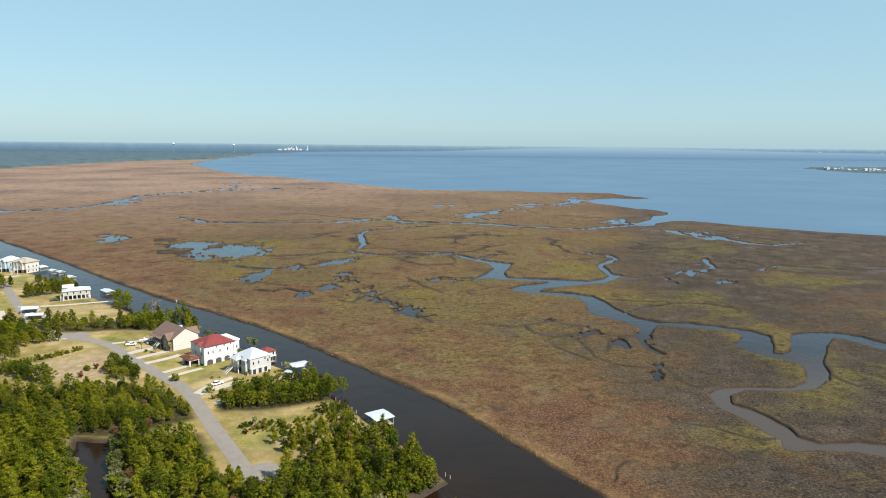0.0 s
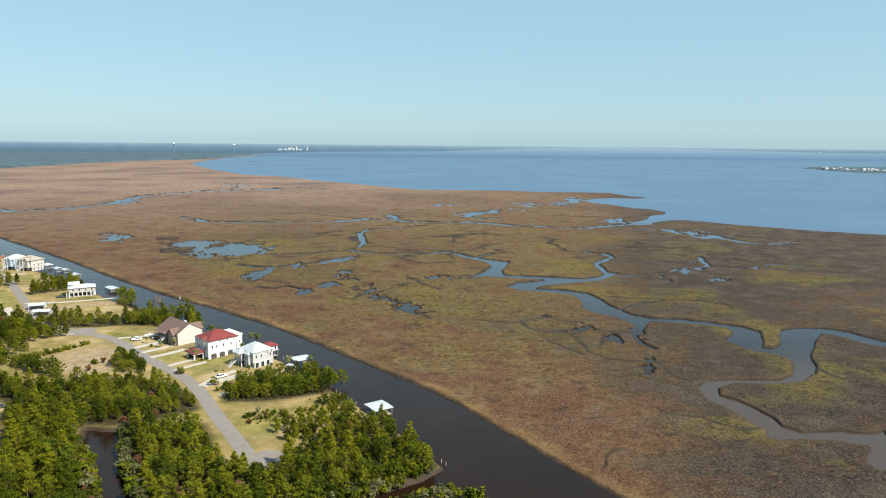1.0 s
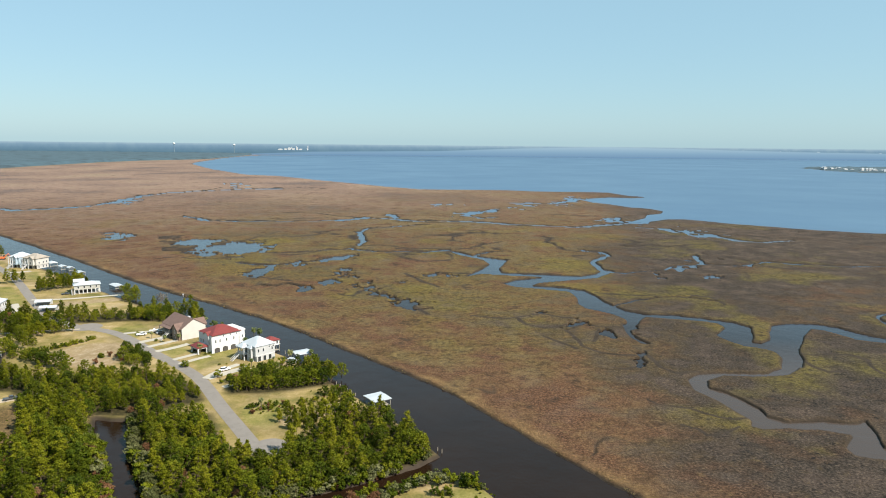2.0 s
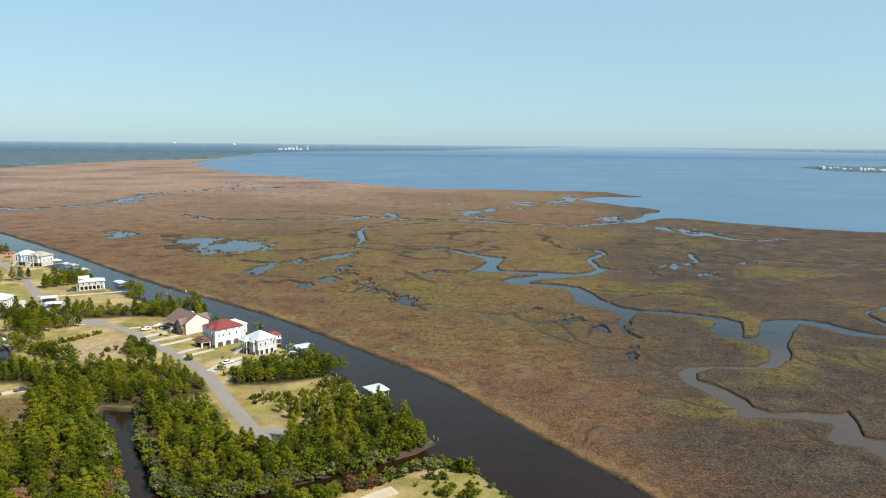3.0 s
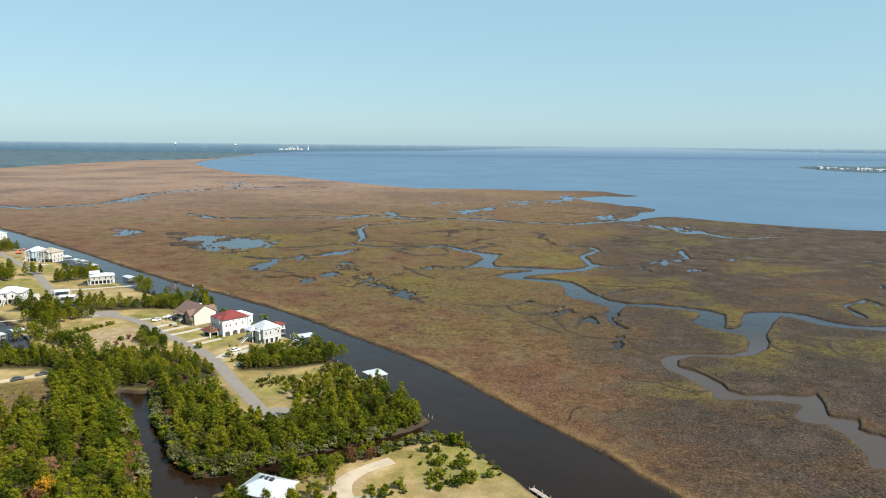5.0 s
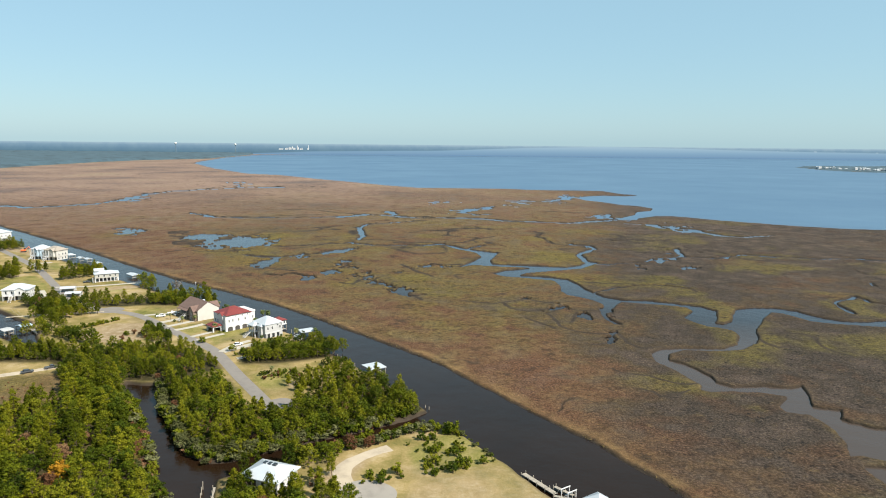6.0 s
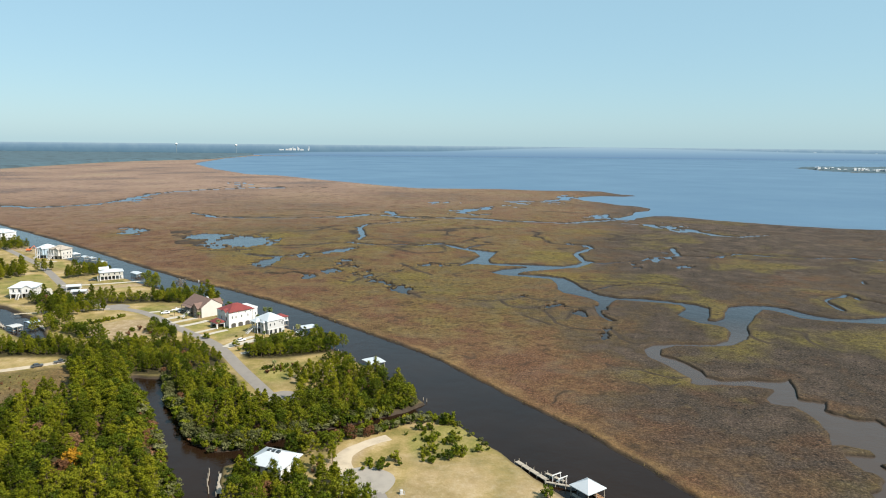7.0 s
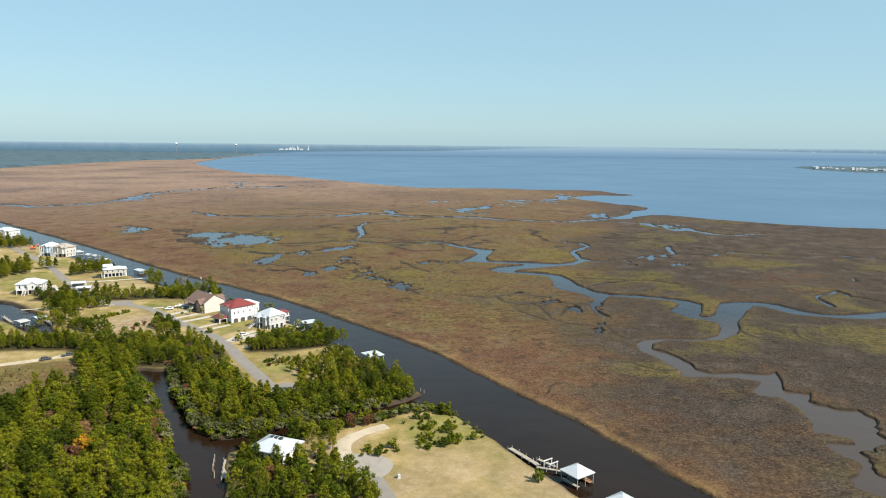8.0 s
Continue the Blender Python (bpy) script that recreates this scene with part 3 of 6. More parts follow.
def build_ground():
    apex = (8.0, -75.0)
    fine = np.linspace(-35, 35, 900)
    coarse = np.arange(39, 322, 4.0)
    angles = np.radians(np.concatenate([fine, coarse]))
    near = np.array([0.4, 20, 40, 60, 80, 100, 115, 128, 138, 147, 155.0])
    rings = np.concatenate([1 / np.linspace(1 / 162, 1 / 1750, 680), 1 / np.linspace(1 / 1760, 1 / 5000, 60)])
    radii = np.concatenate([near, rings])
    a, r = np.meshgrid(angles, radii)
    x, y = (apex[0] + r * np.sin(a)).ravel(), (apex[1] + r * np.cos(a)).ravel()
    canal, creek, bay = water_fields(x, y)
    # dry land lies on the near side of the canal's far bank
    side = near_field(x, y, CANAL_FAR + [(-3000, 2900), (-6000, 2900), (-6000, -6000), (150, -6000), (150, -60)], True, 60)
    land = np.clip(-(side + 4) / 3, 0, 1)
    dry = 1.1 + 0.25 * fractal(x, y, 40, 3, 21)
    wet = 0.45 + 0.16 * fractal(x, y, 5, 3, 23) + 0.12 * fractal(x, y, 60, 2, 25)
    z = np.where(land > 0.5, np.minimum(dry, 0.1 + canal * 1.0), np.minimum(wet + 0.35, creek * 1.2))
    z = np.minimum(z, np.where(land > 0.5, 9.0, canal * 0.5))
    z = np.minimum(z, bay * 0.15)
    z = np.maximum(z, -1.2)
    span = np.hypot(x, y)
    gully = np.full(len(x), 20.0)
    bent_x, bent_y = x + 1.6 * fractal(x, y, 12, 3, 91), y + 1.6 * fractal(x, y, 12, 3, 92)
    for pts in GULLIES:
        gully = np.minimum(gully, near_field(bent_x, bent_y, pts, False, 20))
    # gullies are broadened with distance too, so they show from the camera
    gully = gully / np.clip(span / 300, 0.7, 3.2) + 0.5 * fractal(x, y, 9, 3, 93)
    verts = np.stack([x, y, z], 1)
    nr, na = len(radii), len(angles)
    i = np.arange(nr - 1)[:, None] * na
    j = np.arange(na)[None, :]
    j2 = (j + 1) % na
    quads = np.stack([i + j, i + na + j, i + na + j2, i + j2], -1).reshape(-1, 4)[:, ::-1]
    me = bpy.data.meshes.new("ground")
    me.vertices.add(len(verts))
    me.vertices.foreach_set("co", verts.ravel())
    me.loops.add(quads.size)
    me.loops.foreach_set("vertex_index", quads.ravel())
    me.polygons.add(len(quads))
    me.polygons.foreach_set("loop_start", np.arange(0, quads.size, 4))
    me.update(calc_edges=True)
    sand = np.zeros(len(x))
    for pts in SANDS + [SAND_LOT]:
        sand = np.maximum(sand, np.clip(0.5 - (near_field(x, y, pts, True, 20) + 1.5 * fractal(x, y, 8, 3, 31)) / 4, 0, 1))
    sand *= np.where(near_field(x, y, SAND_LOT, True, 20) < 0, 0.55, 1.0)
    litter = np.zeros(len(x))
    for pts in WOODS:
        litter = np.maximum(litter, np.clip(0.5 - (near_field(x, y, pts, True, 20) - 3) / 4, 0, 1))
    woods = np.clip(0.5 - line_distance(x, y, WOOD_EDGE + [(-9000, 6000), (-9000, 2000)], True) / 30, 0, 1)
    woods = np.maximum(woods, np.clip(0.5 - near_field(x, y, CAPE, True, 100) / 30, 0, 1))
    litter, land = np.maximum(litter, woods), np.maximum(land, woods)
    meadow = np.clip(0.5 - (near_field(x, y, MEADOW, True, 20) + 3 * fractal(x, y, 14, 3, 87)) / 6, 0, 1)
    litter, land = np.maximum(litter, 0.3 * meadow), land * (1 - 0.7 * meadow)
    far = np.clip((np.hypot(x, y) - 350) / 900, 0, 1)
    olive = 0.62 - 0.55 * np.clip((-x - 0.30 * y + 30) / 160, 0, 1) - 0.5 * np.clip((330 - y) / 130, 0, 1) - 0.25 * far + 0.6 * fractal(x, y, 130, 4, 41)
    olive += 0.55 * meadow
    bank = near_field(x, y, CANAL_FAR, False, 120)
    olive -= 0.6 * np.clip(1 - bank / 100, 0, 1)
    olive += 0.35 * np.clip(1 - creek / 30, 0, 1) * (y < 320)
    dark = np.clip((x - 0.22 * y + 25) / 110, 0, 1) * 1.15 + 0.55 * fractal(x, y, 90, 4, 43)
    dark -= 0.6 * np.clip(1.15 - bank / 75, 0, 1)
    # paler with distance, putting haze into the marsh colour
    reed_haze = 0.75 * np.clip((np.hypot(x, y) - 700) / 900, 0, 1) * np.clip((300 - x) / 500, 0, 1) + 0.2 * far
    green = np.clip(2.4 * fractal(x, y, 55, 4, 83) - 0.42 + 0.45 * np.clip(1 - creek / 14, 0, 1), 0, 0.65) * np.clip((950 - y) / 300, 0, 1) * np.clip((bank - 30) / 40, 0, 1)
    lawn = np.zeros(len(x))
    for pts in HOUSE_LAWNS + NORTH_LAWNS + [SCRUB_LAWN]:
        lawn = np.maximum(lawn, np.clip(0.5 - (near_field(x, y, pts, True, 20) + 2.5 * fractal(x, y, 9, 3, 33)) / 3, 0, 1))
    green = np.where(land > 0.5, lawn, green)
    rim = np.clip(1.15 - (canal - 1.5) / (4.5 + 8.5 * fractal(x, y, 26, 4, 45)).clip(0.8), 0, 0.85) * np.clip(0.55 + 0.9 * fractal(x, y, 13, 3, 47), 0.1, 1)
    rim = np.maximum(rim, 0.16 * np.clip(1 - creek / 4, 0, 1))
    litter = np.maximum(litter, np.clip(1 - near_field(x, y, BASIN, True, 20) / 5, 0, 1))
    creek = np.where(land > 0.5, 60.0, creek)
    ragged = 1.0 + 0.9 * fractal(x, y, 12, 3, 95)
    # dark band along the banks: real mud plus painted bank shade
    mud_shade = np.clip(1.25 - np.minimum(np.minimum(canal * 0.6, creek), bay) / (1.1 * ragged * np.clip(span / 260, 0.8, 2.6)), 0, 1)
    mud_shade = np.maximum(mud_shade, np.where(land > 0.5, 0, np.clip(2.5 - gully / 0.5, 0, 0.95)))
    for name, v in (("land", land), ("sand", sand), ("litter", litter), ("olive", olive), ("dark", dark), ("rim", rim), ("mud_shade", mud_shade), ("dry", reed_haze), ("green", green)):
        at = me.attributes.new(name, "FLOAT", "POINT")
        at.data.foreach_set("value", np.asarray(v, np.float32))
    me.polygons.foreach_set("use_smooth", np.ones(len(quads), bool))
    me.materials.append(M_GROUND)
    return tagged(new("ground", me), "brown and olive salt marsh beside dry lawns and sandy lots", "ground", kind="structure")


ground = build_ground()


def flat_sheet(name, x0, y0, x1, y1, z, mat):
    me = bpy.data.meshes.new(name)
    me.from_pydata([(x0, y0, z), (x1, y0, z), (x1, y1, z), (x0, y1, z)], [], [(0, 1, 2, 3)])
    me.materials.append(mat)
    return new(name, me)


water = tagged(flat_sheet("water", -4900, -1500, 4900, 4915, 0.0, M_WATER), "calm tidal water, dark brown in canals, painted bluer towards the bay", "water", kind="structure")


# ---- helpers for things ----
def mesh_from(name, verts, faces, mats, index=None, smooth=False):
    me = bpy.data.meshes.new(name)
    me.from_pydata(verts, [], faces)
    for m in mats if isinstance(mats, (list, tuple)) else [mats]:
        me.materials.append(m)
    if index is not None:
        me.polygons.foreach_set("material_index", np.asarray(index, np.int32))
    if smooth:
        me.polygons.foreach_set("use_smooth", np.ones(len(me.polygons), bool))
    me.update()
    return me


def part(name, bm, mat, parent, label=""):
    """Links a bmesh as one mesh object under a thing or a part."""
    me = bpy.data.meshes.new(name)
    bm.to_mesh(me)
    bm.free()
    me.materials.append(mat)
    ob = new(name, me)
    ob.parent = parent
    return tagged(ob, label)


def thing(name, x, y, z, turn, label, category, group=""):
    ob = new(name)
    ob.empty_display_size = 0.5
    ob.matrix_basis = pose(x, y, z, 0, 0, turn)
    return tagged(ob, label, category, group)


def box(cx, cy, z0, sx, sy, sz, bevel=0.0, bm=None):
    bm = bm or bmesh.new()
    got = bmesh.ops.create_cube(bm, size=1, matrix=Matrix.Translation((cx, cy, z0 + sz / 2)) @ Matrix.Diagonal((sx, sy, sz, 1)))
    if bevel:
        edges = list({e for v in got["verts"] for e in v.link_edges})
        bmesh.ops.bevel(bm, geom=edges, offset=bevel, segments=1, affect="EDGES")
    return bm


def beam(a, b, r0, r1=None, sides=6, bm=None):
    """A tapered round bar from a to b."""
    bm = bm or bmesh.new()
    a, b = Vector(a), Vector(b)
    d = b - a
    m = Matrix.Translation((a + b) / 2) @ d.to_track_quat("Z", "Y").to_matrix().to_4x4()
    bmesh.ops.create_cone(bm, cap_ends=True, segments=sides, radius1=r0, radius2=r0 if r1 is None else r1, depth=d.length, matrix=m)
    return bm


def hull(points, bm=None):
    bm = bm or bmesh.new()
    vs = [bm.verts.new(p) for p in points]
    bmesh.ops.convex_hull(bm, input=vs)
    return bm


def hip_roof(cx, cy, z, lx, ly, rise, thick=0.22):
    """A hipped roof with its ridge along the longer side; square ones come to a point."""
    hx, hy = lx / 2, ly / 2
    k = min(hx, hy) * 0.96
    rx, ry = hx - k, hy - k
    top = [(cx - rx, cy - ry, z + rise), (cx + rx, cy + ry, z + rise)]
    eave = [(cx + sx * hx, cy + sy * hy, zz) for zz in (z, z - thick) for sx, sy in ((-1, -1), (1, -1), (1, 1), (-1, 1))]
    return hull(eave + top)


def gable_roof(cx, cy, z, lx, ly, rise, along="x", thick=0.22):
    """Two slopes with thickness, ridge along x or y."""
    bm = bmesh.new()
    hx, hy = lx / 2, ly / 2
    for s in (-1, 1):
        if along == "x":
            p = [(cx + e * hx, cy + s * hy, z) for e in (-1, 1)] + [(cx + e * hx, cy, z + rise) for e in (1, -1)]
        else:
            p = [(cx + s * hx, cy + e * hy, z) for e in (-1, 1)] + [(cx, cy + e * hy, z + rise) for e in (1, -1)]
        hull([Vector(q) for q in p] + [Vector(q) - Vector((0, 0, thick)) for q in p], bm)
    return bm


def gable_wall(cx, cy, z0, sx, sy, height, rise, along="x"):
    """Walls of one storey block that rise into the gables."""
    hx, hy = sx / 2, sy / 2
    pts = [(cx + a * hx, cy + b * hy, z) for a in (-1, 1) for b in (-1, 1) for z in (z0, z0 + height)]
    pts += [(cx + a * hx, cy, z0 + height + rise) for a in (-1, 1)] if along == "x" else [(cx, cy + b * hy, z0 + height + rise) for b in (-1, 1)]
    return hull(pts)


def window(house, x, y, z, w, h, side, frame_mat=None, name="window"):
    """A framed pane on a wall that faces -y, +y, -x or +x."""
    d, t = 0.09, 0.14
    along_x = side in ("-y", "+y")
    out = {"-y": (0, -1), "+y": (0, 1), "-x": (-1, 0), "+x": (1, 0)}[side]
    bm = bmesh.new()
    for k in (-1, 1):
        if along_x:
            box(x + k * (w - t) / 2, y + out[1] * d / 2, z, t, d, h, bm=bm)
        else:
            box(x + out[0] * d / 2, y + k * (w - t) / 2, z, d, t, h, bm=bm)
    for zz in (z - t, z + h):
        box(x + out[0] * d / 2, y + out[1] * d / 2, zz, w if along_x else d, d if along_x else w, t, bm=bm)
    win = part(name, bm, frame_mat or M_WHITE, house)
    pane = box(x + out[0] * 0.03, y + out[1] * 0.03, z, (w - 2 * t) if along_x else 0.06, 0.06 if along_x else (w - 2 * t), h)
    part("pane", pane, M_GLASS, win, "dark reflecting glass")
    return win


# ---- distance ----
def backdrop_material():
    """Glowing backdrop: far shores and open water with blue haze painted in, by height and by place along the horizon.
    """
    m, nt, b = nodes_of("far_haze_glow")
    w = world_coords(nt)
    xyz = nt.nodes.new("ShaderNodeSeparateXYZ")
    wire(nt, w, xyz.inputs[0])
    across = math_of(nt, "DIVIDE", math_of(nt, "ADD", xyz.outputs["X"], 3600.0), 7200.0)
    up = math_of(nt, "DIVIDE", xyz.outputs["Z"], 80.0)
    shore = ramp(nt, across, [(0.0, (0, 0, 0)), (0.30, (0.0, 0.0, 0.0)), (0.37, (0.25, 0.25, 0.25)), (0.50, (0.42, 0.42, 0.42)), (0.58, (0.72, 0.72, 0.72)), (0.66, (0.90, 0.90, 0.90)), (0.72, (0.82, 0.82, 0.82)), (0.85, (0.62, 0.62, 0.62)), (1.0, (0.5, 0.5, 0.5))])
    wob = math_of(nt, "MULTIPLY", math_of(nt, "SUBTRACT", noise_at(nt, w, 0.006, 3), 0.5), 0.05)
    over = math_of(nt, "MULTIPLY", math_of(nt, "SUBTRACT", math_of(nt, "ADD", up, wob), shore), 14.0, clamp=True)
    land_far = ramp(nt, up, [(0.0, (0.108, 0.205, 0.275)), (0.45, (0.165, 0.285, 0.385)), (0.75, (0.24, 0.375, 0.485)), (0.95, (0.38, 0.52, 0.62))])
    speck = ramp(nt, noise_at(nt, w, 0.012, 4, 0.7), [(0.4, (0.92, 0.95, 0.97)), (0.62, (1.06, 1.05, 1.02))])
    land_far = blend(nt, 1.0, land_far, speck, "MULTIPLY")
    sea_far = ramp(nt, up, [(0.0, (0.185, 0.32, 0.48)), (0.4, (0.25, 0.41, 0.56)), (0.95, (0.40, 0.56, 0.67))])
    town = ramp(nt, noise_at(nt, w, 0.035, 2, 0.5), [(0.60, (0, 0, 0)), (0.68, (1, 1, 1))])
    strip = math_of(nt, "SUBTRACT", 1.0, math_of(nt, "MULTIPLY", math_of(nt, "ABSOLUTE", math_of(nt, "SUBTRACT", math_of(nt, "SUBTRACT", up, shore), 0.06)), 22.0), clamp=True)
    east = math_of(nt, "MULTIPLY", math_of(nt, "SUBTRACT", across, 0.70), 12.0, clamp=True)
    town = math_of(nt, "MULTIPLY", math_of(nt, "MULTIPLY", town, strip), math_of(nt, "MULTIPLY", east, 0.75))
    # emission, so the painted haze shines by itself
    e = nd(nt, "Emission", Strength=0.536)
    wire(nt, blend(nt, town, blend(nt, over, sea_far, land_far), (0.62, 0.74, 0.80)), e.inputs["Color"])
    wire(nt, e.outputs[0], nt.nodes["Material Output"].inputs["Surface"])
    return m


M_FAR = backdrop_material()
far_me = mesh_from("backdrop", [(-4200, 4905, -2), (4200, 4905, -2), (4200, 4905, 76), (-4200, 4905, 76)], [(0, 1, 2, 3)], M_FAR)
tagged(new("backdrop", far_me), "glowing backdrop of far shores with painted blue haze", "backdrop", kind="structure")

# leaf green with the blue haze of distance mixed into the base colour
M_FARWOOD = plain("far_wood_haze", (0.036, 0.068, 0.086), 0.95, 0.45, 0.05)
rng = np.random.default_rng(7)


def canopy_sheet(name, pts, reach, step, top, mat, label, swell=45, rough=0.32):
    """The closed roof of a far wood as one rolling sheet, falling to the ground at its edge."""
    px, py = [p[0] for p in pts], [p[1] for p in pts]
    gx, gy = np.arange(max(min(px), -3900), max(px) + step, step), np.arange(min(py), min(max(py), 4895), step * 1.6)
    x, y = (a.ravel() for a in np.meshgrid(gx, gy))
    d = line_distance(x, y, pts, True) + 18 * fractal(x, y, 120, 3, 55)
    z = np.clip(-d / reach, -0.05, 1) * (top + rough * top * fractal(x, y, swell, 3, 57))
    nx = len(gx)
    i = (np.arange(len(gy) - 1)[:, None] * nx + np.arange(nx - 1)[None, :]).ravel()
    quads = np.stack([i, i + 1, i + nx + 1, i + nx], 1)
    quads = quads[(z[quads] > 0.2).any(1)]
    me = mesh_from(name, np.stack([x, y, z], 1).tolist(), quads.tolist(), mat, None, True)
    return tagged(new(name, me), label, "trees", kind="stuff")


def inside(pts, x, y):
    return line_distance(np.asarray(x, float), np.asarray(y, float), pts, True) < 0


canopy_sheet("far_canopy", WOOD_EDGE + [(-9000, 6000), (-9000, 2000)], 25, 17, 11, M_FARWOOD, "closed roof of far pine woods, tinted with painted blue haze")
canopy_sheet("cape_canopy", CAPE, 30, 11, 6, M_FARWOOD, "closed roof of trees on the far cape, tinted with painted haze", 30, 0.6)
M_FARWALL = plain("pale_blue_grey_wall", (0.30, 0.33, 0.35), 0.8, 0.2, 0.05)


def far_building(name, x, y, sx, sy, h, roof, turn, label, mat=None):
    b = thing(name, x, y, 0.6, turn, label, "building", "far buildings")
    part("wall", box(0, 0, 0, sx, sy, h), mat or M_FARWALL, b)
    part("roof", hip_roof(0, 0, h, sx + 1, sy + 1, roof), M_FARWALL, b)
    return b


for i in range(48):
    k = i / 47
    x = 1598 + 260 * k + rng.uniform(-15, 15)
    y = float(np.interp(x, (1590, 1640, 1720, 1900, 2200), (2900, 2640, 2545, 2510, 2520))) + rng.uniform(-8, 45)
    far_building("shore_house", x, y, rng.uniform(8, 18), rng.uniform(9, 13), rng.uniform(7, 13), rng.uniform(2, 3.5), rng.uniform(-30, 30), "white shore house among trees on the far cape", M_WHITE if rng.random() < 0.65 else M_FARWALL)


# shaft tinted with painted haze, so only the white tank stands out
M_FARSHAFT = plain("haze_blue_shaft", (0.12, 0.17, 0.20), 0.7, 0.1, 0.05)


def water_tower(x, y, h, label):
    w = thing("water_tower", x, y, 0, 0, label, "water tower", "far towers")
    part("shaft", beam((0, 0, 0), (0, 0, h * 0.8), 2.4, 1.8, 10), M_FARSHAFT, w)
    bm = bmesh.new()
    bmesh.ops.create_uvsphere(bm, u_segments=14, v_segments=8, radius=9, matrix=Matrix.Translation((0, 0, h * 0.86)) @ Matrix.Diagonal((1, 1, 0.75, 1)))
    part("tank", bm, M_WHITE, w)
    return w


water_tower(-1885, 4860, 84, "white water tower above the far woods")
water_tower(-1462, 4860, 78, "slender white tower above the far woods")
# wedge added in the glowing backdrop colour, shaped to fit the camera's view
rise = [(x, 4780, 0.2) for x in range(-1320, -760, 40)]
crest = [(x, 4895, max(1.0, min(38, (-820 - x) * 0.5, 38) + 2 * math.sin(x * 0.05))) for x in range(-1320, -760, 40)]
n_rise = len(rise)
rise_me = mesh_from("works_wedge", rise + crest, [(i, i + 1, n_rise + i + 1, n_rise + i) for i in range(n_rise - 1)], M_FAR)
tagged(new("works_wedge", rise_me), "added glowing wedge that lifts the far works to the horizon", "ground", kind="structure")
for i, (x, h, w) in enumerate(((-1105, 10, 20), (-1080, 16, 18), (-1052, 12, 16), (-1025, 18, 10), (-1000, 9, 20), (-1145, 7, 30), (-952, 12, 8))):
    works = far_building("works_hall", x, 4885, w, 14, h, 2, 0, "pale works building on the far shore", M_WHITE)
    # lifted onto the wedge to meet the horizon as seen from the camera
    works.location.z = 34
for x, h in ((-1030, 62), (-1064, 58), (-950, 66)):
    st = thing("chimney_stack", x, 4888, 34, 0, "white chimney stack of the far works", "chimney", "far stacks")
    part("stack", beam((0, 0, 0), (0, 0, h - 34), 2.6, 2.0, 10), M_WHITE, st)


# ---- roads and drives ----
def dry_level(x, y):
    return 1.1 + 0.25 * fractal(np.asarray(x, float), np.asarray(y, float), 40, 3, 21)


def smooth_line(pts, step=2.0):
    """Points every couple of metres along a gently rounded line."""
    p = np.array(pts, float)
    for _ in range(2):
        q = np.empty((2 * len(p), 2))
        q[0::2] = p
        q[1::2] = p
        cut = [p[0]]
        for a, b in zip(p[:-1], p[1:]):
            cut += [a * 0.75 + b * 0.25, a * 0.25 + b * 0.75]
        p = np.array(cut + [p[-1]])
    d = np.concatenate([[0], np.cumsum(np.hypot(*np.diff(p, axis=0).T))])
    s = np.linspace(0, d[-1], max(2, int(d[-1] / step) + 1))
    return np.stack([np.interp(s, d, p[:, 0]), np.interp(s, d, p[:, 1])], 1)


def ribbon(name, pts, width, lift, mat, label, category, ragged=0.0):
    p = smooth_line(pts)
    t = np.gradient(p, axis=0)
    t /= np.hypot(t[:, 0], t[:, 1])[:, None]
    n = np.stack([-t[:, 1], t[:, 0]], 1)
    cols = 5
    verts, faces = [], []
    for i in range(len(p)):
        wob = ragged * float(fractal(p[i:i + 1, 0], p[i:i + 1, 1], 5, 2, 61)[0])
        for j in range(cols):
            x, y = p[i] + n[i] * (width / 2 + wob) * (1 - 2 * j / (cols - 1))
            verts.append((x, y, float(dry_level([x], [y])[0]) + lift + (0.05 if 0 < j < cols - 1 else 0)))
    for i in range(len(p) - 1):
        for j in range(cols - 1):
            a = i * cols + j
            faces.append((a, a + 1, a + cols + 1, a + cols))
    return tagged(new(name, mesh_from(name, verts, faces, mat)), label, category, kind="structure")


def disc(name, x, y, r, lift, mat, label, category):
    verts, faces, n = [(x, y, float(dry_level([x], [y])[0]) + lift)], [], 40
    for k in (0.5, 1.0):
        for i in range(n):
            a = 2 * math.pi * i / n
            rr = r * k * (1 + 0.02 * math.sin(5 * a))
            px, py = x + rr * math.cos(a), y + rr * math.sin(a)
            verts.append((px, py, float(dry_level([px], [py])[0]) + lift))
    for i in range(n):
        j = (i + 1) % n
        faces += [(0, 1 + i, 1 + j), (1 + i, 1 + n + i, 1 + n + j, 1 + j)]
    return tagged(new(name, mesh_from(name, verts, faces, mat)), label, category, kind="structure")


M_PALE = plain("worn_concrete", (0.235, 0.212, 0.182), 0.9, 0.14, 1.0)
M_SANDROAD = plain("sandy_track", (0.36, 0.30, 0.22), 0.95, 0.2, 0.8, relief=0.03)
ribbon("road", [(-52.3, 189.1), (-59.2, 200.0), (-66.1, 210.9), (-77.0, 227.7), (-89.9, 249.4), (-98.8, 262.3), (-110.6, 275.1), (-122.5, 286.0), (-134.4, 297.9), (-146.2, 310.7), (-161.1, 324.6), (-173.9, 331.5), (-184.8, 334.5), (-199.6, 344.4), (-215.5, 357.2), (-247.1, 395.8), (-283.7, 443.3), (-308.4, 473.9), (-395.5, 562.9)], 5.4, 0.05, M_ROAD, "pale worn asphalt street between lots", "road")
disc("road_end", -50.5, 193.5, 6.5, 0.09, M_ROAD, "pale asphalt turning circle at the street's end", "road")
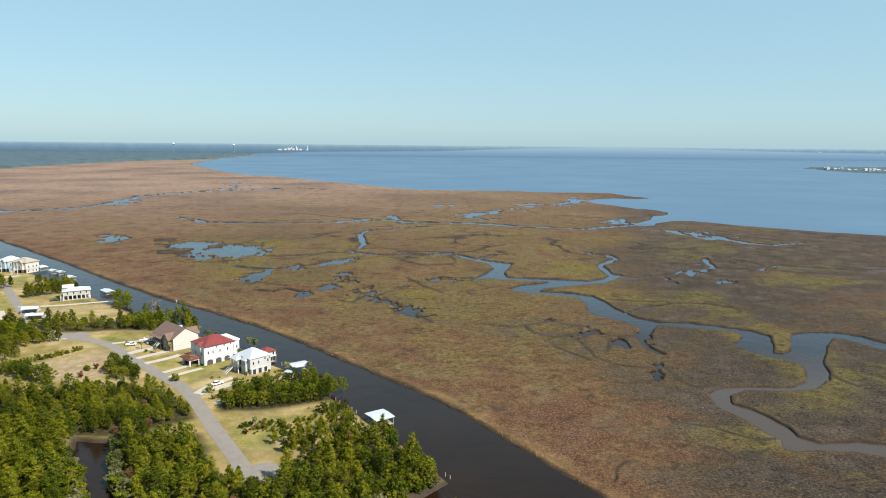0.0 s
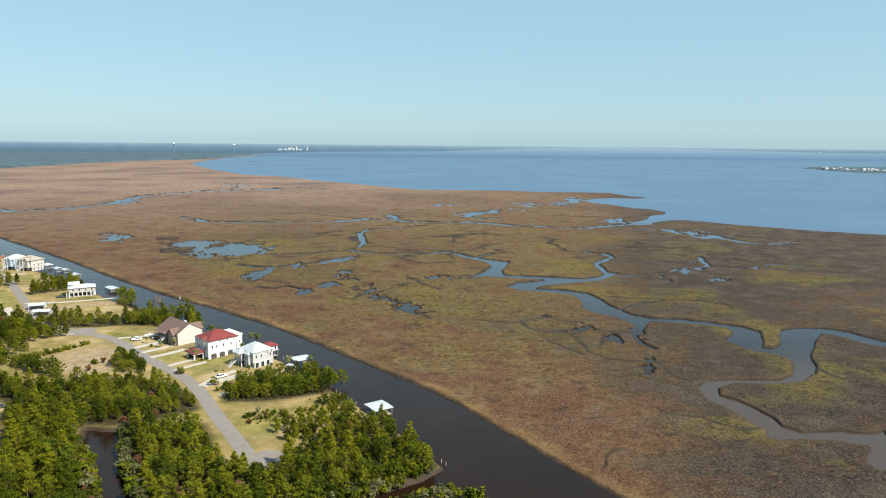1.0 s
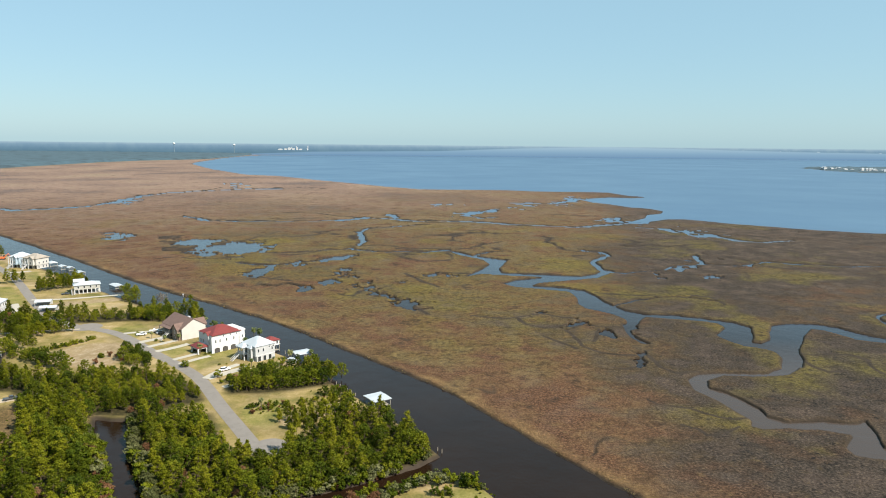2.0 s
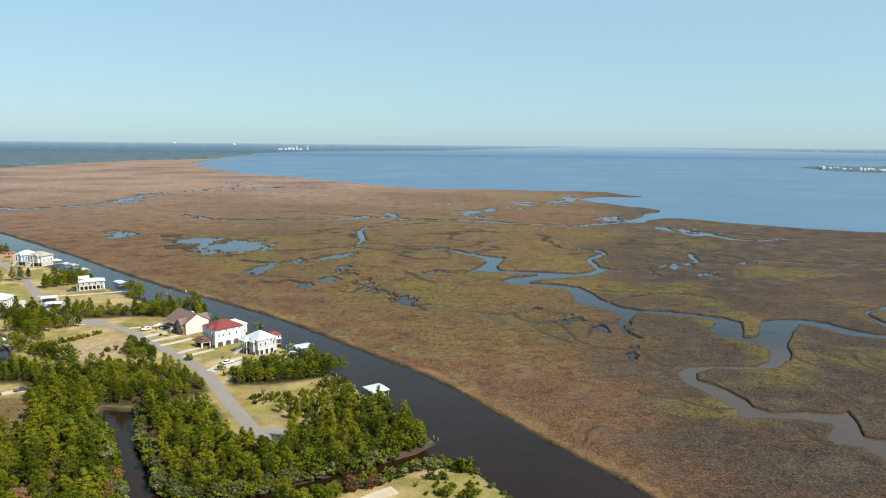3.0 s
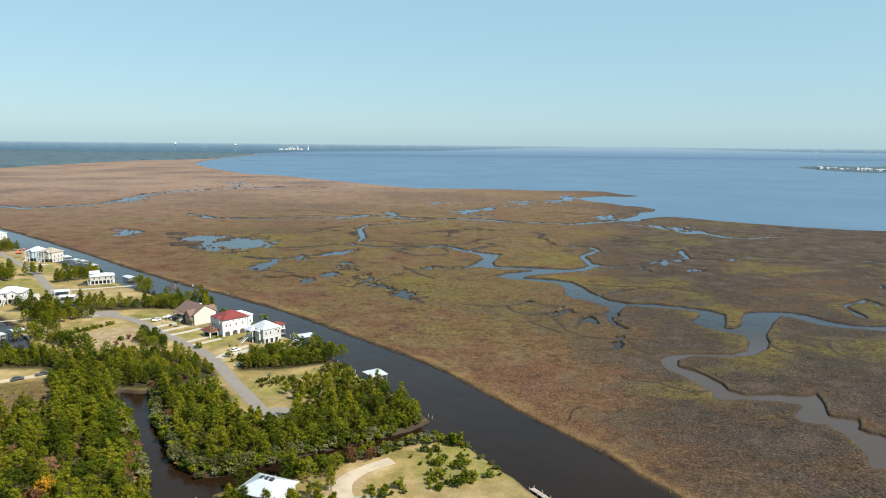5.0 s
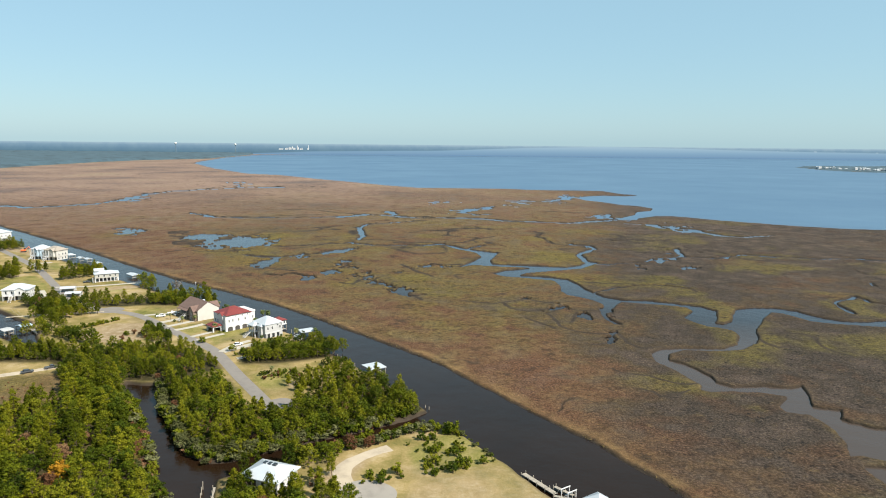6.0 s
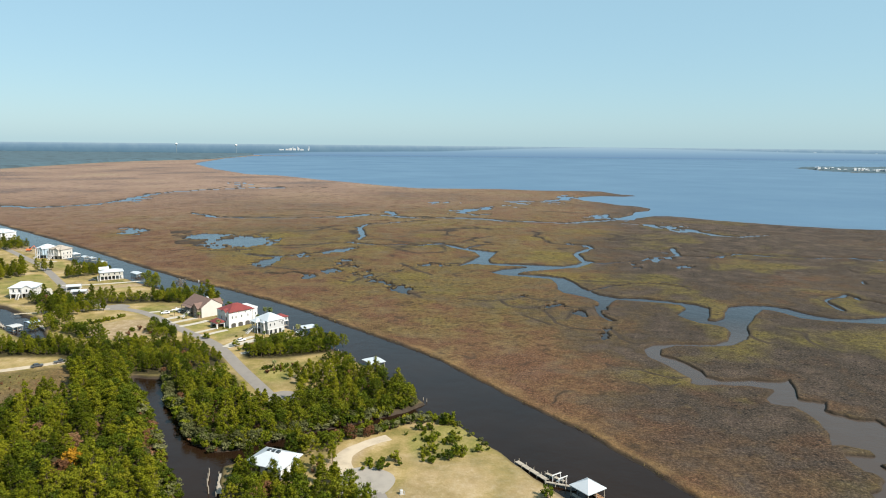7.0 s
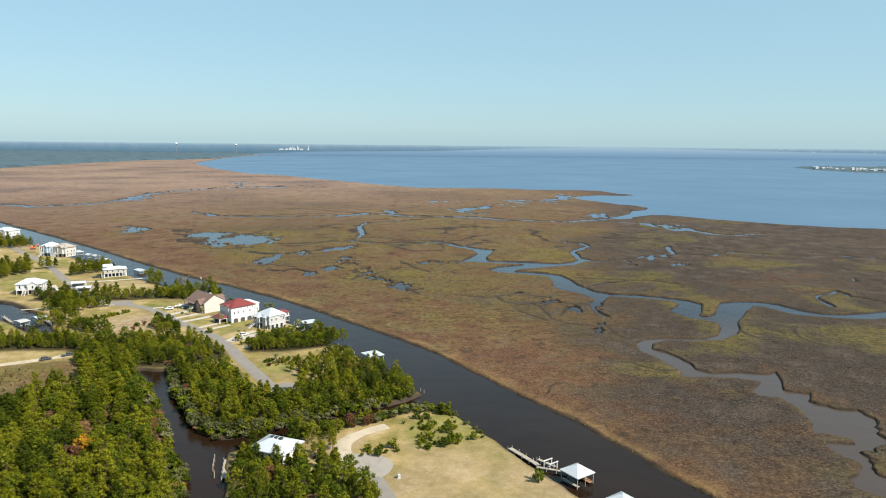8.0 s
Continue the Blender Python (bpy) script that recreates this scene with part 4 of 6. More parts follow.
ribbon("west_road", [(-257.0, 187.1), (-212.5, 204.9), (-186.8, 215.8), (-170.0, 225.7), (-159.1, 233.6), (-146.2, 242.5)], 4.5, 0.05, M_SANDROAD, "sandy unpaved road beside a meadow", "road", 0.4)
disc("street_junction", -183, 336.5, 7.5, 0.08, M_ROAD, "broad pale asphalt junction on the street", "road")
disc("turning_circle", -11.0, 126.5, 9.3, 0.09, M_PALE, "pale worn concrete turning circle", "road")
ribbon("near_road", [(-6.8, 119.9), (-1.8, 108.0), (4.1, 90.2), (10.0, 58.5), (14.0, 19.0)], 5.0, 0.05, M_ROAD, "pale asphalt street", "road")
ribbon("sand_track", [(-14.7, 128.8), (-18.6, 136.7), (-19.6, 142.6), (-16.7, 148.5), (-10.7, 154.5), (-6.0, 157.5)], 5.2, 0.06, M_SANDROAD, "pale sandy track", "track", 0.7)
DRIVES = [
    ([(-92.8, 258.3), (-84.9, 268.2), (-79.0, 273.2)], 4.6), ([(-93.8, 258.3), (-90.8, 268.2), (-84.9, 277.1)], 3.2), ([(-82.9, 248.4), (-76.0, 255.4), (-69.1, 261.3)], 3.2),
    ([(-111.6, 277.1), (-105.7, 285.0), (-101.7, 289.0)], 3.0), ([(-116.6, 283.1), (-111.6, 289.0), (-108.6, 292.9)], 3.0), ([(-129.4, 294.9), (-122.5, 301.8), (-118.5, 307.8)], 3.6),
    ([(-136.3, 301.8), (-130.4, 308.8), (-126.4, 313.7)], 3.4), ([(-143.3, 308.8), (-137.3, 315.7), (-131.4, 321.6)], 4.0), ([(-158.1, 324.6), (-145.2, 329.5), (-137.3, 331.5)], 3.0),
    ([(-249.1, 397.8), (-237.2, 398.8), (-222.4, 402.7), (-197.7, 414.6)], 3.6), ([(-253.0, 386.9), (-243.2, 373.1), (-237.2, 363.2)], 4.5), ([(-316.3, 481.8), (-308.4, 485.8), (-304.5, 490.7)], 5.0),
]
for pts, w in DRIVES:
    ribbon("driveway", pts, w, 0.07, M_CONCRETE, "pale concrete driveway across a lawn", "driveway")
ribbon("street_link", [(-184.8, 332.5), (-197.7, 329.5), (-212.5, 325.6), (-232.3, 317.7)], 2.2, 0.06, M_SANDROAD, "sandy track along a lawn", "track", 0.5)


# ---- trees ----
def tufts(centres, radii, per, size, seed, squash=0.8, shell=0.55):
    """Leaf sprays as small bent leaves scattered over clumps."""
    r = np.random.default_rng(seed)
    c = np.repeat(np.array(centres), per, 0)
    rad = np.repeat(np.array(radii), per)[:, None]
    d = r.standard_normal((len(c), 3))
    d /= np.linalg.norm(d, axis=1)[:, None]
    k = shell + (1 - shell) * r.random((len(c), 1))
    p = c + d * rad * k * (1, 1, squash)
    nrm = d + 1.3 * r.standard_normal(d.shape) + (0, 0, 0.3)
    nrm /= np.linalg.norm(nrm, axis=1)[:, None]
    t = np.cross(nrm, r.standard_normal(d.shape))
    t /= np.linalg.norm(t, axis=1)[:, None]
    b = np.cross(nrm, t)
    s = size * r.uniform(0.6, 1.3, (len(c), 1))
    tri = np.stack([p - t * s, p + t * s * 0.7 - b * s * 0.8, p + t * s * 0.5 + b * s * 0.9 + nrm * s * 0.3], 1).reshape(-1, 3)
    n = len(c)
    return tri.tolist(), (np.arange(3 * n).reshape(n, 3)).tolist()


OCTA_V = np.array([(1, 0, 0), (0, 1, 0), (-1, 0, 0), (0, -1, 0), (0, 0, 1), (0, 0, -1.0)])
OCTA_F = np.array([(0, 1, 4), (1, 2, 4), (2, 3, 4), (3, 0, 4), (1, 0, 5), (2, 1, 5), (3, 2, 5), (0, 3, 5)])


def crown_mesh(name, centres, radii, per, size, seed, mat, squash=0.8, shell=0.55, core=0.72):
    """Leaf sprays round dense uneven hearts of twigs and leaves."""
    v, f = tufts(centres, radii, per, size, seed, squash, shell)
    r = np.random.default_rng(seed + 1000)
    for c, rad in zip(centres, radii):
        n = len(v)
        w = OCTA_V * rad * core * 1.15 * (1, 1, squash) * (1 + 0.2 * r.standard_normal((len(OCTA_V), 1))) + np.array(c)
        v += w.tolist()
        f += (OCTA_F + n).tolist()
    return mesh_from(name, v, f, mat)


def add_part(name, me, parent):
    ob = new(name, me)
    ob.parent = parent
    return ob


def pine(height, seed, mat):
    r = random.Random(seed)
    young = height < 10
    root = thing("young_pine" if young else "pine_tree", 0, 0, -900, 0, "slender young pine with soft yellowish green needles" if young else "tall green pine with an open uneven crown", "tree", "young pines" if young else "pines")
    bm = bmesh.new()
    lean = (r.uniform(-0.4, 0.4), r.uniform(-0.4, 0.4))
    beam((0, 0, -0.3), (lean[0], lean[1], height * 0.93), 0.20, 0.04, 7, bm)
    cs, rs = [], []
    for i in range(15):
        k = 0.24 + 0.72 * i / 14
        z = height * k
        reach = height * 0.265 * ((1.08 - k) / 0.6 if k > 0.45 else 0.8 + (k - 0.3)) * r.uniform(0.6, 1.15)
        a = i * 2.4 + r.uniform(-0.5, 0.5)
        for off in ((0, 2.1) if i < 11 else (0,)):
            e = (lean[0] * k + reach * math.cos(a + off), lean[1] * k + reach * math.sin(a + off), z + r.uniform(0.1, 0.7))
            if i < 12:
                beam((lean[0] * k, lean[1] * k, z - 0.5), e, 0.055, 0.02, 3, bm)
            cs.append(e)
            rs.append(height * r.uniform(0.082, 0.122))
            if r.random() < 0.9:
                cs.append((e[0] * 0.5 + r.uniform(-0.4, 0.4), e[1] * 0.5 + r.uniform(-0.4, 0.4), z + r.uniform(0.2, 0.8)))
                rs.append(height * r.uniform(0.07, 0.105))
    cs.append((lean[0], lean[1], height * 0.97))
    rs.append(height * 0.05)
    part("trunk", bm, M_BARK, root)
    add_part("crown", crown_mesh("pine_crown", cs, rs, 37, 0.22, seed, mat, 0.8, 0.45, 0.42), root)
    return root


def broadleaf(height, seed, mat, label, wide=0.36, name="broadleaf_tree", group="broadleaf trees", low=0.2):
    r = random.Random(seed)
    root = thing(name, 0, 0, -900, 0, label, "tree", group)
    bm = bmesh.new()
    beam((0, 0, -0.3), (0, 0, height * 0.5), 0.22 * height / 9, 0.12 * height / 9, 7, bm)
    cs, rs = [], []
    for i in range(34):
        u = (i + 0.5) / 34
        a = i * 2.399
        z = height * (low + (0.92 - low) * u)
        k = (u - 0.35) / 0.7
        reach = height * wide * math.sqrt(max(0.05, 1 - k * k)) * r.uniform(0.55, 1.12)
        e = (reach * math.cos(a), reach * math.sin(a), z + r.uniform(-0.3, 0.4))
        if i % 3 == 0:
            beam((0, 0, height * r.uniform(0.25, 0.48)), e, 0.07, 0.02, 3, bm)
        cs.append(e)
        rs.append(height * r.uniform(0.07, 0.135))
    for i in range(4):
        cs.append((r.uniform(-0.5, 0.5), r.uniform(-0.5, 0.5), height * (0.55 + 0.1 * i)))
        rs.append(height * 0.15)
    part("trunk", bm, M_BARK, root)
    add_part("crown", crown_mesh("leaf_crown", cs, rs, 38, 0.22, seed, mat, 0.9, 0.5, 0.45), root)
    return root


def shrub(height, seed, mat, label, name="shrub", group="shrubs"):
    r = random.Random(seed)
    root = thing(name, 0, 0, -900, 0, label, "shrub", group)
    bm, cs, rs = bmesh.new(), [], []
    for i in range(9):
        a = i * 2.4
        reach = height * 0.42 * r.uniform(0.2, 1.0)
        e = (reach * math.cos(a), reach * math.sin(a), height * r.uniform(0.3, 0.82))
        beam((0, 0, -0.15), e, 0.05, 0.02, 4, bm)
        cs.append(e)
        rs.append(height * r.uniform(0.18, 0.28))
    part("trunk", bm, M_BARK, root)
    add_part("foliage", crown_mesh("shrub_leaves", cs, rs, 30, 0.22, seed, mat, 0.95, 0.4, 0.55), root)
    return root


def palm(height, seed):
    r = random.Random(seed)
    root = thing("palm_tree", 0, 0, -900, 0, "palm with a shaggy grey-green head of fronds", "palm", "palms")
    part("trunk", beam((0, 0, -0.2), (0.1, 0.05, height), 0.2, 0.15, 8), M_BARK, root)
    v, f = [], []
    for i in range(30):
        a, tilt = i * 2.4, 1.2 - 1.9 * i / 30 + r.uniform(-0.15, 0.15)
        length = r.uniform(1.5, 2.1)
        d = Vector((math.cos(a), math.sin(a), 0))
        side = Vector((-math.sin(a), math.cos(a), 0))
        spine, p, ang = [], Vector((0.1, 0.05, height)), tilt
        for k in range(5):
            spine.append(p.copy())
            p = p + (d * math.cos(ang) + Vector((0, 0, math.sin(ang)))) * length / 4
            ang -= 0.42
        for k in range(4):
            w0, w1 = (0.1, 0.42, 0.5, 0.36, 0.05)[k], (0.1, 0.42, 0.5, 0.36, 0.05)[k + 1]
            droop = Vector((0, 0, -0.12))
            for s in (-1, 1):
                n = len(v)
                v += [spine[k][:], (spine[k] + side * s * w0 + droop)[:], (spine[k + 1] + side * s * w1 + droop)[:], spine[k + 1][:]]
                f.append((n, n + 1, n + 2, n + 3))
    add_part("crown", mesh_from("palm_crown", v, f, M_FROND), root)
    return root


def bare_tree(height, seed):
    r = random.Random(seed)
    root = thing("bare_tree", 0, 0, -900, 0, "thin bleached tree with sparse dry twigs", "tree", "bare trees")
    bm, cs = bmesh.new(), []
    beam((0, 0, -0.2), (0.2, 0, height * 0.9), 0.16, 0.05, 6, bm)
    for i in range(14):
        z = height * (0.35 + 0.5 * i / 14)
        a = i * 2.4
        e = (0.2 + height * 0.22 * math.cos(a) * r.uniform(0.6, 1), height * 0.22 * math.sin(a), z + height * 0.16)
        beam((0.1, 0, z), e, 0.06, 0.02, 4, bm)
        cs.append(e)
    part("trunk", bm, M_BARE, root)
    add_part("crown", crown_mesh("bare_crown", cs, [height * 0.09] * len(cs), 60, 0.19, seed, M_TWIG, 0.9, 0.1, 0.1), root)
    return root


PINES = [pine(h, s, M_PINE) for h, s in ((12.5, 1), (11.0, 2), (13.5, 3), (9.5, 4), (12.0, 5), (8.0, 6))]
LEAFY = [broadleaf(h, s, M_LEAF, "dense rounded green broadleaf tree", w) for h, s, w in ((9.0, 11, 0.36), (8.0, 12, 0.40))]
LEAFY += [broadleaf(h, s, M_LEAF, "spreading dark green oak with a domed crown", w, "oak_tree", "oaks") for h, s, w in ((9.5, 13, 0.37), (7.0, 14, 0.45))]
GREYS = [broadleaf(h, s, M_GREYLEAF, "silvery grey-green tree at the water's edge", 0.42, "silver_tree", "silver trees", 0.2) for h, s in ((6.0, 21), (5.0, 22))]
RUSTS = [broadleaf(h, s, M_RUST, "tree with thinning rust-brown leaves", 0.38, "rust_tree", "rust trees") for h, s in ((7.5, 31), (6.0, 32))]
GOLDS = [broadleaf(6.5, 41, M_GOLD, "small tree in bright gold autumn leaf", 0.34, "gold_tree", "gold trees")]
SHRUBS = [shrub(h, s, M_LEAF, "low bushy green shrub") for h, s in ((2.6, 51), (2.0, 52), (3.2, 53))]
BANK_SHRUBS = [shrub(h, s, M_LEAF, "bushy green shrub leaning over brown water", "bank_shrub", "bank shrubs") for h, s in ((2.8, 54), (2.2, 55))]
GREY_SHRUBS = [shrub(h, s, M_GREYLEAF, "low silvery marsh-edge shrub", "silver_shrub", "silver shrubs") for h, s in ((2.4, 61), (3.0, 62))]
RUST_SHRUBS = [shrub(h, s, M_RUST, "low reddish brown autumn shrub", "rust_shrub", "rust shrubs") for h, s in ((2.2, 71), (1.6, 72))]
PALMS = [palm(h, s) for h, s in ((5.0, 81), (4.0, 82))]
BARES = [bare_tree(h, s) for h, s in ((11.0, 91), (8.0, 92))]
USED = set()
tree_rng = random.Random(5)


def plant(kinds, x, y, scale=1.0, level=None):
    """Sets one of the kinds at a place; the first of each kind is the pattern itself."""
    pick = tree_rng.choice(kinds)
    z = float(dry_level([x], [y])[0]) if level is None else level
    s = scale * tree_rng.uniform(0.85, 1.15)
    m = pose(x, y, z - 0.05, 0, 0, tree_rng.uniform(0, 360)) @ Matrix.Diagonal((s, s, s * tree_rng.uniform(0.9, 1.1), 1))
    if pick.name not in USED:
        USED.add(pick.name)
        pick.matrix_basis = m
        return pick
    return copy_thing(pick, m)


def scatter(pts, spacing, seed, tries=9000):
    """Places in an outline that keep their distance from one another."""
    r = np.random.default_rng(seed)
    px, py = [p[0] for p in pts], [p[1] for p in pts]
    x, y = r.uniform(min(px), max(px), tries), r.uniform(min(py), max(py), tries)
    ok = inside(pts, x, y)
    got = []
    for a, b in zip(x[ok], y[ok]):
        if all((a - c) ** 2 + (b - d) ** 2 > spacing ** 2 for c, d in got):
            got.append((a, b))
    return got


def wood(pts, spacing, seed, pine_share, scale=1.0, rust_share=0.04):
    r = random.Random(seed)
    for x, y in scatter(pts, spacing, seed):
        k = r.random()
        if k < pine_share:
            plant(PINES, x, y, scale)
        elif k < 1 - rust_share:
            plant(LEAFY, x, y, scale)
        else:
            plant(RUSTS, x, y, scale)


wood(WOODS[0], 3.9, 101, 0.5, 0.9)
wood(WOODS[1], 3.1, 102, 0.5, 0.62)
wood(WOODS[2], 3.3, 103, 0.5, 0.74, 0.06)
wood(WOODS[3], 3.1, 104, 0.1, 0.72)
wood(WOODS[4], 4.3, 105, 0.6, 0.88)
wood(WOODS[5], 4.4, 106, 0.3, 0.7)


# ---- houses ----
def stairs(house, x, y, z_top, run, width, toward="-y", n=9):
    """An outside flight with two stringers and treads."""
    sgn, flight = -1 if toward[0] == "-" else 1, None
    for i in range(n):
        k = (i + 0.5) / n
        z = z_top * (1 - k)
        if toward[1] == "y":
            tread = box(x, y + sgn * run * k, z - 0.12, width, run / n * 1.1, 0.12)
        else:
            tread = box(x + sgn * run * k, y, z - 0.12, run / n * 1.1, width, 0.12)
        # the top tread carries the rest of the flight
        if flight is None:
            flight = part("stairs", tread, M_TIMBER, house, "weathered timber flight of stairs")
        else:
            part("tread", tread, M_TIMBER, flight)
    for s in (-1, 1):
        if toward[1] == "y":
            a, b = (x + s * width / 2, y, z_top + 0.9), (x + s * width / 2, y + sgn * run, 0.9)
        else:
            a, b = (x, y + s * width / 2, z_top + 0.9), (x + sgn * run, y + s * width / 2, 0.9)
        low = lambda p: (p[0], p[1], p[2] - 0.95)
        part("stringer", beam(low(a), low(b), 0.16, 0.16, 4), M_WHITE, flight)
        part("rail", beam(a, b, 0.06, 0.06, 4), M_WHITE, flight)
    return flight


def columns(house, places, z0, z1, size, mat=None, name="column"):
    for x, y in places:
        part(name, box(x, y, z0, size, size, z1 - z0), mat or M_WHITE, house)


def deck_rail(house, x0, y0, x1, y1, z, mat=None):
    """Handrail on posts between two corners."""
    n = max(2, int(math.hypot(x1 - x0, y1 - y0) / 1.6) + 1)
    bm = bmesh.new()
    beam((x0, y0, z + 1.0), (x1, y1, z + 1.0), 0.05, 0.05, 4, bm)
    beam((x0, y0, z + 0.5), (x1, y1, z + 0.5), 0.03, 0.03, 4, bm)
    for i in range(n):
        k = i / (n - 1)
        beam((x0 + (x1 - x0) * k, y0 + (y1 - y0) * k, z), (x0 + (x1 - x0) * k, y0 + (y1 - y0) * k, z + 1.0), 0.05, 0.05, 4, bm)
    part("railing", bm, mat or M_WHITE, house)


def arch(house, x, y, z, w, h, side):
    """A round-headed dark panel on the wall, painting the shade of a garage opening."""
    d = 0.12
    pts = [(-w / 2, 0), (w / 2, 0)] + [(w / 2 * math.cos(a), h - w * 0.28 + w * 0.28 * math.sin(a)) for a in [math.pi * k / 8 for k in range(9)]]
    bm = bmesh.new()
    for off in (-0.05, d):
        for u, v in pts:
            bm.verts.new((x + (u if side[1] == "y" else off), y + (u if side[1] == "x" else -off if side == "-y" else off), z + v))
    bmesh.ops.convex_hull(bm, input=bm.verts)
    part("arch_panel", bm, M_PAINTED_SHADE, house, "dark arched panel painting the shade of an opening")


U_TURN = -43.0


def white_house():
    h = thing("house", -78.6, 287.4, 1.05, U_TURN, "white raised house with a pale hipped metal roof beside the canal", "house")
    part("lower_wall", box(0.3, 0.3, 0, 11.4, 10.4, 3.1), M_GREY, h)
    part("upper_wall", box(0, 0, 3.1, 12.0, 11.0, 4.4), M_GREY, h)
    part("floor_band", box(0, 0, 2.95, 12.2, 11.2, 0.25), M_WHITE, h)
    part("roof", hip_roof(0, 0, 7.6, 12.8, 11.8, 3.1), M_WHITE_ROOF, h)
    part("porch_roof", hip_roof(-3.2, -6.6, 6.6, 6.4, 5.4, 1.5), M_WHITE_ROOF, h)
    part("porch_floor", box(-3.2, -6.7, 2.9, 5.6, 2.8, 0.25), M_WHITE, h)
    columns(h, [(-5.8, -7.9), (-3.4, -7.9), (-0.6, -7.9)], 0, 6.5, 0.4)
    part("bay", box(2.2, -6.1, 0, 3.6, 1.4, 6.6), M_GREY, h)
    part("bay_roof", hip_roof(2.2, -6.0, 6.7, 4.4, 2.6, 1.0), M_WHITE_ROOF, h)
    # dark sheet in place of the carport's shade
    part("porch_back", box(-3.2, -5.3, 0, 5.4, 0.3, 2.9), M_PAINTED_SHADE, h, "dark panel painting the shade of a carport")
    deck_rail(h, -5.9, -7.9, -0.6, -7.9, 3.15)
    stairs(h, -4.6, -8.2, 3.1, 4.6, 1.6)
    stairs(h, -7.0, -6.4, 3.1, 4.2, 1.4, "-x")
    for y in (-3.4, -0.4, 2.6):
        window(h, 6.0, y, 0.25, 1.9, 2.3, "+x", name="garage_window")
    for y in (-3.8, -1.0, 3.9):
        window(h, 6.0, y, 4.6, 1.0, 1.5, "+x")
    for y in (2.4, 4.6):
        window(h, 6.0, y, 6.1, 1.3, 0.6, "+x")
    for x in (-4.6, -2.2):
        window(h, x, -5.5, 3.5, 1.2, 2.2, "-y")
    for x in (1.4, 3.0):
        window(h, x, -6.8, 3.9, 0.9, 1.8, "-y")
    for x in (1.4, 3.0):
        window(h, x, -6.8, 0.5, 0.9, 2.0, "-y")
    return h


def red_house():
    h = thing("house", -99.9, 303.2, 1.05, U_TURN, "white stucco villa with a red hipped roof and arched garages", "house")
    part("wall", box(0, -2.0, 0, 12, 14.5, 8.6), M_WHITE, h)
    part("terrace_wall", box(0.3, 6.5, 0, 11.4, 3.2, 8.6), M_WHITE, h)
    part("parapet", box(0.3, 6.6, 8.4, 11.8, 3.5, 0.7), M_WHITE, h)
    part("roof", hip_roof(0, -1.6, 8.7, 13.2, 15.2, 3.1), M_RED_ROOF, h)
    part("wing", box(-7.5, -1.0, 0, 4.0, 9.0, 7.2), M_WHITE, h)
    part("wing_roof", hip_roof(-7.3, -1.0, 7.3, 6.0, 10.0, 1.8), M_RED_ROOF, h)
    part("dormer", gable_wall(1.6, -8.4, 6.2, 4.2, 2.6, 2.2, 1.4, "y"), M_WHITE, h)
    part("dormer_roof", gable_roof(1.6, -8.3, 8.4, 4.8, 3.4, 1.5, "y"), M_RED_ROOF, h)
    part("balcony", box(-2.4, -9.8, 3.3, 5.2, 1.6, 0.3), M_WHITE, h)
    deck_rail(h, -5.0, -10.5, 0.2, -10.5, 3.6)
    part("porch_wall", box(-0.8, -12.0, 2.3, 6.4, 4.8, 0.9), M_WHITE, h)
    columns(h, [(-3.8, -14.2), (2.2, -14.2), (-3.8, -9.9), (2.2, -9.9)], 0, 2.4, 0.6)
    part("porch_roof", hip_roof(-0.8, -12.0, 3.2, 7.4, 5.8, 1.7), M_RED_ROOF, h)
    # the entrance's shade as a dark sheet
    part("porch_shade", box(-0.8, -9.5, 0, 5.2, 0.2, 2.3), M_PAINTED_SHADE, h, "dark panel painting the shade of the entrance")
    for y in (-6.6, -2.4, 1.8, 6.6):
        arch(h, 6.0, y, 0.0, 2.7, 2.4, "+x")
    for y in (-7.2, -5.0, -1.6, 2.2, 6.8):
        window(h, 6.0, y, 4.9, 0.8, 1.3, "+x")
    for y in (-3.2, 0.6, 3.8):
        window(h, 6.0, y, 7.2, 0.7, 0.7, "+x")
    for x in (-4.0, -1.6, 3.6):
        window(h, x, -9.25, 4.0, 1.0, 1.7, "-y")
    return h


